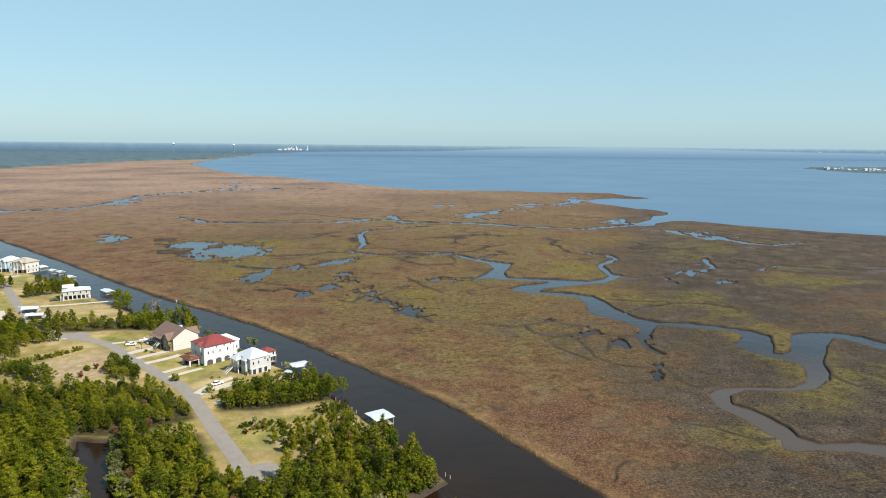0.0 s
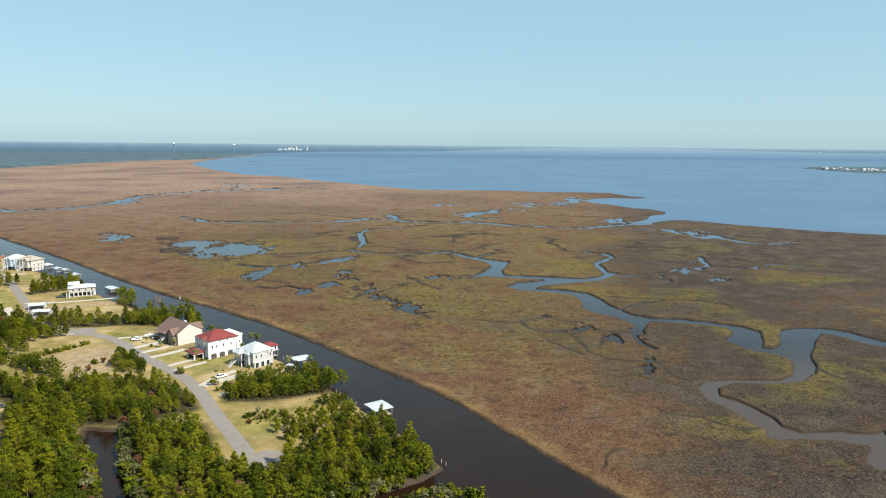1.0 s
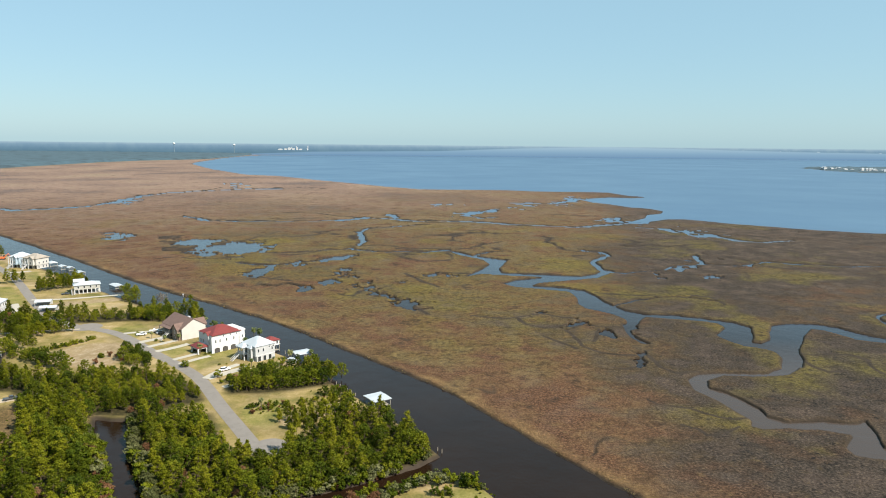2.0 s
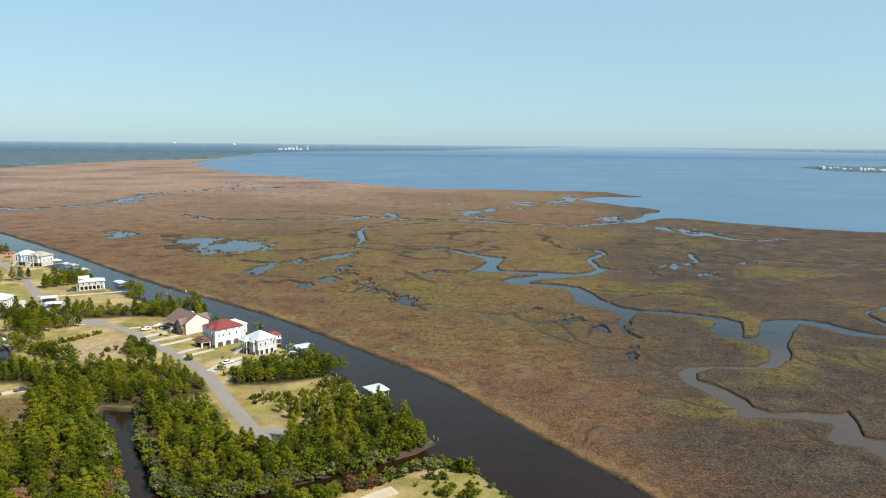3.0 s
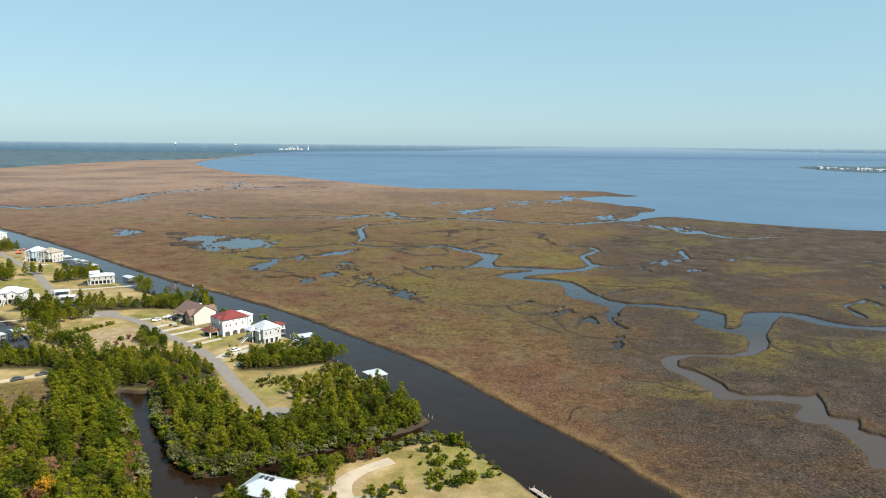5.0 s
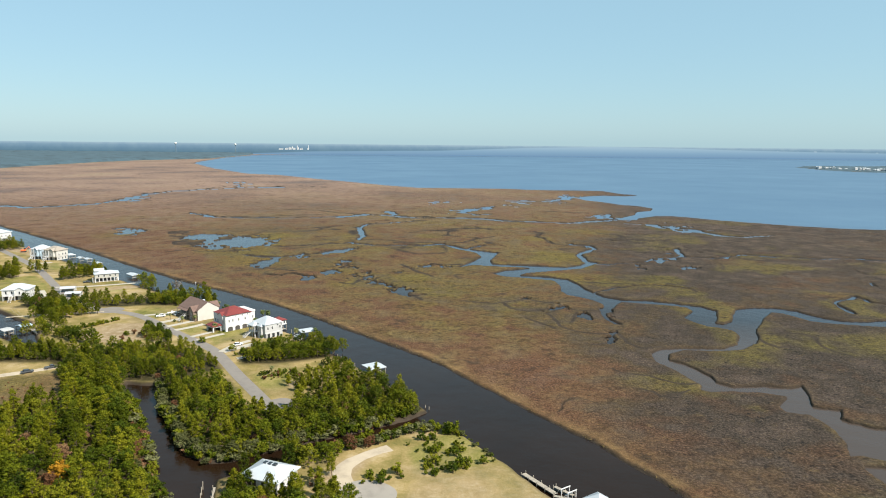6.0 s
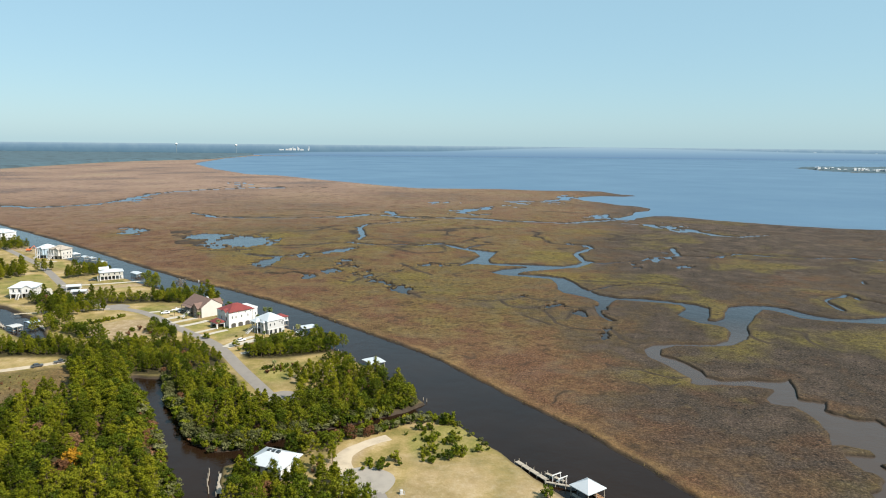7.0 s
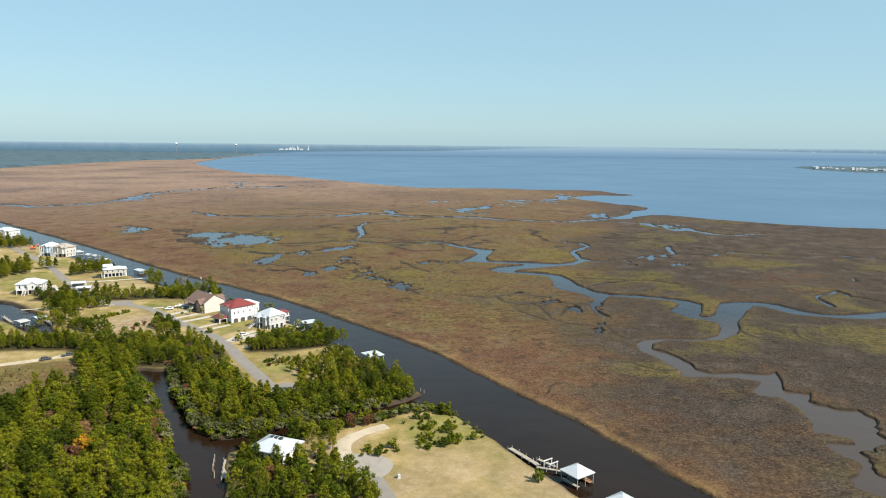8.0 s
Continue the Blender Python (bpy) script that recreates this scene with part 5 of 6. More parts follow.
def tan_house():
    h = thing("house", -126.5, 324.5, 1.05, U_TURN, "large raised house with brown shingle roof and cream gable wall", "house")
    part("wall", gable_wall(0, 0, 0, 22.4, 14.4, 6.3, 4.5), M_CREAM, h)
    # thin cover over the cream wall: the front's shade put into its colour
    part("front_wall", box(-0.4, -7.28, 0, 21.4, 0.25, 6.1), M_TAUPE, h, "taupe front panel with the wall's shade painted in")
    part("roof", gable_roof(-0.2, 0, 6.2, 23.4, 16.4, 4.85), M_BROWN_ROOF, h)
    part("front_gable", gable_wall(6.6, -8.2, 0, 6.4, 2.2, 6.0, 2.7, "y"), M_TAUPE, h, "taupe sided front gable")
    part("front_gable_roof", gable_roof(6.6, -5.9, 5.9, 7.4, 7.6, 3.0, "y"), M_BROWN_ROOF, h)
    part("rear_gable_roof", gable_roof(5.0, 6.2, 6.3, 7.0, 7.0, 3.2, "y"), M_BROWN_ROOF, h)
    part("deck", box(-3.5, -8.9, 3.0, 13.0, 3.2, 0.25), M_TIMBER, h)
    columns(h, [(-9.6, -10.3), (-6.4, -10.3), (-3.2, -10.3), (0.2, -10.3), (2.8, -10.3)], 0, 3.0, 0.35, M_TIMBER, "post")
    deck_rail(h, -9.9, -10.4, 2.9, -10.4, 3.25, M_TIMBER)
    part("deck_roof", hull([(-10.4, -7.2, 6.3), (3.0, -7.2, 6.3), (-10.4, -10.6, 5.5), (3.0, -10.6, 5.5), (-10.4, -7.2, 6.15), (3.0, -7.2, 6.15), (-10.4, -10.6, 5.35), (3.0, -10.6, 5.35)]), M_BROWN_ROOF, h)
    columns(h, [(-10.0, -10.3), (-3.6, -10.3), (2.6, -10.3)], 3.2, 5.4, 0.25, M_TIMBER, "post")
    stairs(h, 1.4, -10.6, 3.1, 4.8, 1.7)
    # no bays are cut: dark panels paint their shade on the front
    for x in (-8.6, -5.0, -1.4):
        part("garage_panel", box(x, -7.42, 0, 2.8, 0.1, 2.5), M_PAINTED_SHADE, h, "dark panel painting the shade of a garage bay")
    for x in (-8.0, -4.4, -0.8):
        window(h, x, -7.42, 3.7, 1.3, 1.7, "-y")
    window(h, 6.6, -9.3, 3.5, 1.6, 1.8, "-y")
    window(h, 6.6, -9.3, 0.6, 1.6, 1.8, "-y")
    part("chimney", box(3.5, 1.2, 9.0, 1.8, 1.0, 1.9), M_WHITE, h, "short white chimney")
    return h


def pillar_house():
    h = thing("house", -226.5, 421.5, 1.05, 30, "white house raised on pillars with open bays beneath", "house")
    part("slab", box(0, 0, 0, 16.4, 10.4, 0.2), M_CONCRETE, h)
    columns(h, [(-7.8 + 2.6 * i, y) for i in range(7) for y in (-4.9, 4.9)], 0.2, 2.9, 0.55, None, "pillar")
    part("floor_block", box(-1.5, 1.5, 0.2, 9.0, 4.5, 2.6), M_PAINTED_SHADE, h, "dark block under the raised floor")
    part("wall", box(0, 0, 2.9, 16.2, 10.2, 3.1), M_STONE, h)
    part("roof", hip_roof(0, 0, 6.1, 17.4, 11.4, 1.6), M_WHITE_ROOF, h)
    part("tower_wall", box(-4.6, 3.2, 6.0, 6.4, 5.4, 1.6), M_STONE, h)
    part("tower_roof", gable_roof(-4.6, 3.2, 7.6, 7.2, 6.4, 1.5, "x"), M_WHITE_ROOF, h)
    stairs(h, -8.8, -3.0, 3.0, 4.0, 1.6)
    part("landing", box(-8.8, -1.6, 2.85, 1.8, 3.0, 0.2), M_TIMBER, h)
    for x in (-5.5, -1.8, 2.2, 5.8):
        window(h, x, -5.1, 3.9, 1.2, 1.4, "-y")
    for y in (-2.5, 2.0):
        window(h, 8.1, y, 3.9, 1.2, 1.4, "+x")
    return h


def tall_house(x, y, turn, wall, roof_mat, label, w, d, eave):
    h = thing("house", x, y, 1.05, turn, label, "house")
    part("lower_wall", box(0.2, 0.3, 0, w - 1.2, d - 1.0, 2.9), wall, h)
    part("upper_wall", box(0, 0, 2.9, w, d, eave - 2.9), wall, h)
    part("roof", hip_roof(0, 0, eave, w + 1.3, d + 1.3, 3.0), roof_mat, h)
    part("front_gable", gable_wall(w * 0.2, -d / 2 - 0.7, 2.9, w * 0.36, 1.6, eave - 3.1, 1.7, "y"), wall, h)
    part("front_gable_roof", gable_roof(w * 0.2, -d / 2 + 0.4, eave - 0.2, w * 0.42, 4.6, 1.9, "y"), roof_mat, h)
    part("porch_floor", box(-w * 0.2, -d / 2 - 1.0, 2.8, w * 0.5, 2.0, 0.22), M_WHITE, h)
    columns(h, [(-w * 0.42, -d / 2 - 1.8), (-w * 0.2, -d / 2 - 1.8), (w * 0.02, -d / 2 - 1.8)], 0, eave - 0.3, 0.35)
    deck_rail(h, -w * 0.44, -d / 2 - 1.9, w * 0.04, -d / 2 - 1.9, 3.0)
    stairs(h, -w * 0.1, -d / 2 - 2.0, 2.9, 4.2, 1.6)
    for k in (-0.34, -0.12, 0.2):
        window(h, w * k, -d / 2 - (1.5 if k > 0.1 else 0), 3.9, 1.1, 1.7, "-y")
    # garage shade painted as dark panels on the lower wall
    for k in (-0.36, 0.0, 0.36):
        part("garage_panel", box(w * k, -d / 2 + 0.75, 0, 2.0, 0.1, 2.3), M_PAINTED_SHADE, h, "dark panel painting the shade of a garage bay")
    for k in (-0.28, 0.05, 0.3):
        window(h, w / 2, d * k, 4.0, 1.1, 1.5, "+x")
        window(h, w / 2 - 0.4, d * k, 0.7, 1.1, 1.5, "+x")
    return h


def near_house():
    h = thing("house", -39.0, 133.0, 1.05, -21.5, "low white house with pale blue-white hipped metal roof among pines", "house")
    part("wall", box(0, 0, 0.8, 12.0, 10.0, 3.2), M_WHITE, h)
    # shade below the floor, put into the base's colour
    part("base", box(0, 0, 0, 11.4, 9.4, 0.8), M_PAINTED_SHADE, h, "foundation with shade painted in as a dark colour")
    part("roof", hip_roof(0, 0, 4.1, 13.6, 11.6, 2.5), M_WHITE_ROOF, h)
    for x in (-1.4, 0.2, 1.8):
        part("skylight", box(x, 0.0, 6.1, 1.0, 1.3, 0.62), M_GLASS, h, "dark ridge skylight")
    part("screen_porch", box(-3.4, -5.02, 1.5, 5.0, 0.12, 1.9), M_PAINTED_SHADE, h, "dark screened porch")
    columns(h, [(-5.9, -5.2), (-4.25, -5.2), (-2.55, -5.2), (-0.85, -5.2)], 0, 4.0, 0.24)
    for x in (1.0, 4.0):
        window(h, x, -5.0, 1.7, 1.2, 1.5, "-y")
    for y in (-2.8, 1.6):
        window(h, 6.0, y, 1.7, 1.2, 1.5, "+x")
    part("step_deck", box(7.0, -2.5, 0, 2.2, 3.0, 0.6), M_TIMBER, h)
    return h


white_house().scale = (0.92, 0.92, 0.97)
red_house()
tan_house().scale = (0.87, 0.88, 0.92)
pillar_house().scale = (0.93, 0.93, 0.95)
tall_house(-253.5, 364.5, 12, M_WHITE, M_WHITE_ROOF, "white raised house with white metal roof near a canal", 15, 11, 6.6)
tall_house(-309.0, 506.0, -20, M_CREAM, plain("tan_shingle", (0.27, 0.235, 0.195), 0.85, 0.12, 1.5), "cream raised house with a tan hipped roof by the canal", 13.5, 11, 8.2)
tall_house(-322.5, 509.5, -20, M_BLUE, M_WHITE_ROOF, "pale blue raised house with a white metal roof", 9.5, 12, 8.4)
tall_house(-423.0, 610.0, -20, M_WHITE, M_WHITE_ROOF, "white raised house with a white roof near the canal", 18, 13, 8.0)
near_house()


def carport(x, y, turn, w, d, label):
    c = thing("carport", x, y, 1.05, turn, label, "carport")
    part("roof", gable_roof(0, 0, 2.7, w, d, 0.9), M_WHITE_ROOF, c)
    columns(c, [(sx * (w / 2 - 0.3), sy * (d / 2 - 0.3)) for sx in (-1, 1) for sy in (-1, 1)], 0, 2.6, 0.2, None, "post")
    part("back_wall", box(0, d / 2 - 0.4, 0, w - 0.6, 0.12, 2.5), M_GREY, c)


carport(-233.5, 384.5, 20, 9, 6.5, "white metal carport beside a driveway")
carport(-222.0, 369.5, 12, 9.5, 5, "long low white metal carport on the lawn")


# ---- boathouses and docks ----
def boathouse(x, y, turn, w, d, eave, rise, hip, label, walls=False, roof_mat=None, deck_mat=None):
    """A roof on posts over the water, with a dock round the berth and lift beams."""
    b = thing("boathouse", x, y, 0, turn, label, "boathouse", "boathouses")
    px, py = w / 2 - 0.45, d / 2 - 0.45
    for sx, sy in ((-1, -1), (1, -1), (1, 1), (-1, 1), (0, -1), (0, 1)):
        part("post", beam((sx * px, sy * py, -1.2), (sx * px, sy * py, eave), 0.13, 0.13, 7), M_TIMBER, b)
    part("roof", hip_roof(0, 0, eave, w, d, rise) if hip else gable_roof(0, 0, eave, w, d, rise, "x"), roof_mat or M_WHITE_ROOF, b)
    for sy in (-1, 1):
        part("tie_beam", box(0, sy * py, eave - 0.45, w - 0.8, 0.18, 0.25), M_TIMBER, b)
    for sx in (-1, 1):
        part("tie_beam", box(sx * px, 0, eave - 0.45, 0.18, d - 0.8, 0.25), M_TIMBER, b)
    part("dock", box(px - 0.8, 0, 0.55, 1.6, d - 0.8, 0.15), deck_mat or M_TIMBER, b)
    part("dock", box(-px + 0.5, 0, 0.55, 1.0, d - 0.8, 0.15), M_TIMBER, b)
    part("lift_beam", box(-0.2, -d * 0.2, eave - 0.8, w * 0.55, 0.2, 0.2), M_WHITE, b)
    part("lift_beam", box(-0.2, d * 0.2, eave - 0.8, w * 0.55, 0.2, 0.2), M_WHITE, b)
    if walls:
        part("upper_room", box(0, 0, eave - 2.3, w - 1.0, d - 1.0, 2.2), M_WHITE, b)
        for k in (-0.25, 0.25):
            window(b, w * k, -d / 2 + 0.5, eave - 1.9, 1.1, 1.3, "-y")
            window(b, w / 2 - 0.5, d * k, eave - 1.9, 1.1, 1.3, "+x")
        part("upper_floor", box(0, 0, eave - 2.5, w - 0.2, d - 0.2, 0.2), M_WHITE, b)
    return b


boathouse(-18.8, 233.5, 35, 7.8, 8.6, 3.4, 0.16, False, "boathouse with broad pale metal roof over the canal")
boathouse(-58.9, 287.7, 35, 8.2, 7.0, 3.9, 0.5, False, "timber boathouse with a white metal roof")
boathouse(53.8, 120.4, 35, 7.5, 7.5, 3.6, 2.1, True, "boathouse with a white pyramid roof and brown deck", deck_mat=M_DECK)
boathouse(63.0, 103.4, 35, 7.2, 7.2, 3.6, 2.0, True, "boathouse with white pyramid roof beside a lawn")
boathouse(-76.5, 301.5, U_TURN, 6.6, 6.6, 5.8, 1.5, True, "two-level boathouse with a red hipped roof", True, M_RED_ROOF)
boathouse(-215.5, 439.0, -43, 11, 6, 2.2, 0.6, False, "low boathouse with white roof on the canal")
boathouse(-303.0, 517.0, -43, 8, 6, 3.2, 1.2, True, "small boathouse with white hipped roof")
boathouse(-287.0, 503.0, -43, 7, 5, 3.0, 0.8, False, "small boathouse with a white roof")
boathouse(-262.0, 481.0, -43, 8, 5, 2.8, 0.8, False, "white-roofed boathouse beside a jetty")
boathouse(-279.0, 499.0, -43, 6, 4.5, 2.8, 0.8, False, "small boathouse with a white roof")
boathouse(-214.0, 288.5, 60, 5.5, 7, 2.6, 0.4, False, "boathouse with flat grey roof", roof_mat=M_GREY)
boathouse(-209.0, 296.0, 60, 6, 6.5, 2.8, 0.6, False, "boathouse with pale blue metal roof", roof_mat=M_BLUE)


def dock(x0, y0, x1, y1, w, label, z=0.75, rail=False):
    """Boards on two rows of piles from one point to another."""
    length = math.hypot(x1 - x0, y1 - y0)
    d = thing("dock", x0, y0, 0, math.degrees(math.atan2(y1 - y0, x1 - x0)), label, "dock", "docks")
    n = max(3, int(length / 0.9))
    for i in range(n):
        part("plank", box((i + 0.5) * length / n, 0, z, length / n - 0.05, w, 0.1), M_TIMBER, d)
    for s in (-1, 1):
        part("stringer", box(length / 2, s * (w / 2 - 0.15), z - 0.22, length, 0.12, 0.22), M_TIMBER, d)
    k = max(2, int(length / 3.0) + 1)
    for i in range(k):
        for s in (-1, 1):
            part("pile", beam((i * length / (k - 1), s * (w / 2 + 0.1), -1.2), (i * length / (k - 1), s * (w / 2 + 0.1), z + 0.75), 0.13, 0.11, 6), M_TIMBER, d)
    return d


dock(35.8, 141.4, 43.6, 129.4, 1.6, "grey timber dock along the bank")
dock(44.0, 133.6, 48.6, 128.6, 1.1, "narrow weathered timber dock")
dock(43.0, 128.2, 51.5, 125.0, 1.0, "narrow timber walkway to a boathouse")
dock(-54.0, 131.5, -51.0, 119.5, 2.2, "sandy timber landing by a dark canal")
dock(-66.0, 283.0, -60.0, 284.0, 1.4, "timber walkway to a boathouse")
dock(-27.0, 229.0, -22.0, 232.0, 1.4, "timber walkway to a boathouse")
dock(-240.0, 336.5, -222.0, 316.5, 1.6, "timber dock along the west canal")
dock(-205.0, 296.0, -196.0, 287.0, 2.0, "timber landing beside the west canal")
dock(-234.0, 304.0, -222.0, 292.0, 1.2, "timber bulkhead walk along a lawn")


def pile_row(pts, h, label):
    for x, y in pts:
        p = thing("mooring_pile", x, y, -1.2, 0, label, "pile", "mooring piles")
        part("pile", beam((0, 0, 0), (0.05, 0.03, h + 1.2), 0.17, 0.14, 7), M_TIMBER, p)


pile_row([(-58.2, 131.5), (-56.6, 125.0), (-54.8, 120.8), (-57.5, 128.4)], 2.4, "weathered mooring pile standing in dark water")
pile_row([(-36.0, 252.5), (-34.2, 250.0), (-32.2, 247.6), (-30.4, 245.4), (-28.4, 242.6), (-38.0, 255.4)], 1.4, "short mooring pile along the canal bank")
pile_row([(-68.6, 296.5), (-66.6, 294.0), (-64.5, 291.6), (-63.0, 289.5)], 1.6, "short mooring pile beside the canal lawn")
pile_row([(4.6, 194.6), (6.0, 193.0)], 1.2, "short mooring pile at the point")


def boat_lift():
    b = thing("boat_lift", 47.3, 129.2, 0, 35, "white boat lift frame on piles", "boat lift")
    for x in (-1.6, 1.6):
        for y in (-1.3, 1.3):
            part("pile", beam((x, y, -1.2), (x, y, 2.2), 0.14, 0.14, 6), M_WHITE, b)
    for y in (-1.3, 1.3):
        part("lift_beam", box(0, y, 2.1, 3.8, 0.22, 0.25), M_WHITE, b)
    part("cradle", box(0, 0, 0.7, 3.0, 0.25, 0.2), M_WHITE, b)


boat_lift()


def barge(x, y, turn):
    b = thing("work_barge", x, y, 0.0, turn, "long low pale barge moored by the bank", "barge")
    part("hull", hull([(-4.2, -0.8, 0.1), (4.2, -0.8, 0.1), (4.2, 0.8, 0.1), (-4.2, 0.8, 0.1), (-4.6, -0.9, 0.55), (4.6, -0.9, 0.55), (4.6, 0.9, 0.55), (-4.6, 0.9, 0.55)]), M_CONCRETE, b)
    part("deck", box(0, 0, 0.55, 8.6, 1.4, 0.05), M_TIMBER, b)


barge(-23.0, 170.6, 30)


# ---- vehicles and small things ----
M_CARS = [plain("car_white", (0.75, 0.75, 0.75), 0.3, 0.04), plain("car_dark", (0.05, 0.055, 0.06), 0.3, 0.1), plain("car_silver", (0.4, 0.41, 0.42), 0.3, 0.06, metal=0.4)]
M_TYRE = plain("tyre_rubber", (0.03, 0.03, 0.03), 0.85, 0.2)
M_ORANGE = plain("orange_paint", (0.62, 0.14, 0.04), 0.5, 0.15)


def car(x, y, turn, mat, label, pickup=False):
    c = thing("pickup_truck" if pickup else "car", x, y, float(dry_level([x], [y])[0]) + 0.12, turn, label, "vehicle", "parked vehicles")
    part("body", box(0, 0, 0.35, 4.8, 1.85, 0.6, 0.12), mat, c)
    cx = 0.5 if pickup else -0.2
    ln = 1.0 if pickup else 1.5
    part("cabin", hull([(cx - ln, s * 0.82, 0.95) for s in (-1, 1)] + [(cx + ln, s * 0.82, 0.95) for s in (-1, 1)] + [(cx - ln * 0.75, s * 0.68, 1.55) for s in (-1, 1)] + [(cx + ln * 0.5, s * 0.68, 1.55) for s in (-1, 1)]), M_GLASS, c, "dark glazed cabin")
    part("roof", box(cx - ln * 0.12, 0, 1.53, ln * 1.25, 1.36, 0.06), mat, c)
    for wx in (-1.5, 1.5):
        for wy in (-0.86, 0.86):
            part("wheel", beam((wx, wy - 0.1, 0.33), (wx, wy + 0.1, 0.33), 0.34, 0.34, 12), M_TYRE, c)


car(-165.8, 226.6, 40, M_CARS[1], "dark car parked on a sandy road")
car(-159.3, 232.8, 40, M_CARS[1], "dark pickup parked on a sandy road", True)
car(-147.5, 321.5, 20, M_CARS[0], "white pickup on a driveway", True)
car(-139.0, 325.0, 45, M_CARS[2], "silver car on a driveway")
car(-136.0, 330.0, 45, M_CARS[1], "dark car under a raised house")
car(-134.0, 321.0, 47, M_CARS[1], "dark car before a raised house")
car(-111.0, 298.0, 47, M_CARS[1], "dark car in a red-roofed porch")
car(-88.5, 268.5, 45, M_CARS[0], "white car on a driveway")
car(-236.0, 413.0, 25, M_CARS[1], "dark pickup beside a raised house", True)
car(-228.5, 378.0, 20, M_CARS[2], "silver car by a carport")


def trailer_boat(x, y, turn):
    b = thing("trailer_boat", x, y, float(dry_level([x], [y])[0]) + 0.1, turn, "white motor boat on a trailer beside a driveway", "boat", "trailer boats")
    part("hull", hull([(-2.8, -0.5, 0.5), (-2.8, 0.5, 0.5), (1.6, -0.4, 0.5), (1.6, 0.4, 0.5), (-2.9, -1.0, 1.3), (-2.9, 1.0, 1.3), (1.5, -1.0, 1.4), (1.5, 1.0, 1.4), (3.2, 0, 1.5)]), M_CARS[0], b)
    part("console", box(-0.4, 0, 1.3, 0.8, 0.9, 0.8), M_CARS[0], b)
    part("windscreen", box(0.1, 0, 1.9, 0.06, 0.9, 0.5), M_GLASS, b)
    part("trailer_frame", box(0.2, 0, 0.35, 6.2, 0.9, 0.12), M_GREY, b)
    for s in (-1, 1):
        part("wheel", beam((-0.6, s * 0.95 - 0.1, 0.3), (-0.6, s * 0.95 + 0.1, 0.3), 0.3, 0.3, 10), M_TYRE, b)


trailer_boat(-143.0, 327.5, 30)


def excavator(x, y, turn):
    e = thing("excavator", x, y, 1.1, turn, "orange excavator on bare sandy ground", "excavator")
    for s in (-1, 1):
        part("track", box(0, s * 1.2, 0, 4.2, 0.6, 0.9, 0.25), M_TYRE, e)
    part("body", box(-0.3, 0, 1.0, 3.6, 2.6, 1.3, 0.15), M_ORANGE, e)
    part("cab", box(0.8, 0.8, 2.2, 1.4, 1.0, 1.3, 0.1), M_GLASS, e)
    part("boom", beam((1.2, -0.3, 2.0), (4.6, -0.3, 5.0), 0.32, 0.25, 6), M_ORANGE, e)
    part("stick", beam((4.6, -0.3, 5.0), (6.6, -0.3, 1.6), 0.25, 0.18, 6), M_ORANGE, e)
    part("bucket", box(6.6, -0.3, 0.7, 0.9, 1.1, 1.0, 0.2), M_TYRE, e)


excavator(-356.0, 539.0, 10)


def utility_box(x, y, turn):
    u = thing("utility_pedestal", x, y, float(dry_level([x], [y])[0]), turn, "pale utility pedestal at the kerb of a lawn", "utility box")
    part("cabinet", box(0, 0, 0.1, 0.9, 0.7, 1.2, 0.06), M_GREY, u)
    part("pad", box(0, 0, 0, 1.3, 1.1, 0.12), M_CONCRETE, u)
    part("post", beam((0.8, -0.6, 0), (0.8, -0.6, 1.1), 0.09, 0.09, 6), M_GREY, u)


utility_box(0.6, 119.6, 20)
bin_ = thing("refuse_bin", -16.4, 131.2, 1.1, 15, "dark wheeled refuse bin at the turning circle", "bin")
part("body", hull([(sx * 0.25, sy * 0.3, 0.05) for sx in (-1, 1) for sy in (-1, 1)] + [(sx * 0.33, sy * 0.38, 1.0) for sx in (-1, 1) for sy in (-1, 1)]), M_CARS[1], bin_)
part("lid", box(0, 0.02, 1.0, 0.7, 0.8, 0.08, 0.02), M_CARS[1], bin_)
lamp = thing("street_post", -56.5, 190.5, 1.1, 0, "slim grey post at the street's end", "post")
part("pole", beam((0, 0, 0), (0, 0, 4.2), 0.07, 0.05, 8), M_GREY, lamp)
part("arm", beam((0, 0, 4.1), (0.8, 0, 4.3), 0.04, 0.04, 6), M_GREY, lamp)
tank = thing("garden_shed", -61.5, 280.5, 1.05, U_TURN, "low pale garden shed on a sandy patch", "shed")
part("wall", box(0, 0, 0, 3.6, 2.6, 1.7), M_GREY, tank)
part("roof", gable_roof(0, 0, 1.75, 4.1, 3.1, 0.5), M_WHITE_ROOF, tank)


def channel_marker(x, y, h, label):
    m = thing("channel_marker", x, y, -1.2, 0, label, "marker", "channel markers")
    part("post", beam((0, 0, 0), (0, 0, h + 1.2), 0.16, 0.13, 8), M_WHITE, m)
    part("board", box(0, -0.16, h + 0.5, 0.9, 0.08, 0.9, 0.02), M_WHITE, m, "white square board")


channel_marker(-161.4, 415.4, 1.6, "short white channel marker standing in the canal")


# ---- planting ----
def along(line, spacing, spread, seed):
    """Places strewn beside a line."""
    r = random.Random(seed)
    got = []
    for (ax, ay), (bx, by) in zip(line[:-1], line[1:]):
        n = max(1, int(math.hypot(bx - ax, by - ay) / spacing))
        for i in range(n):
            k = (i + r.random()) / n
            got.append((ax + (bx - ax) * k + r.uniform(-spread, spread), ay + (by - ay) * k + r.uniform(-spread, spread)))
    return got


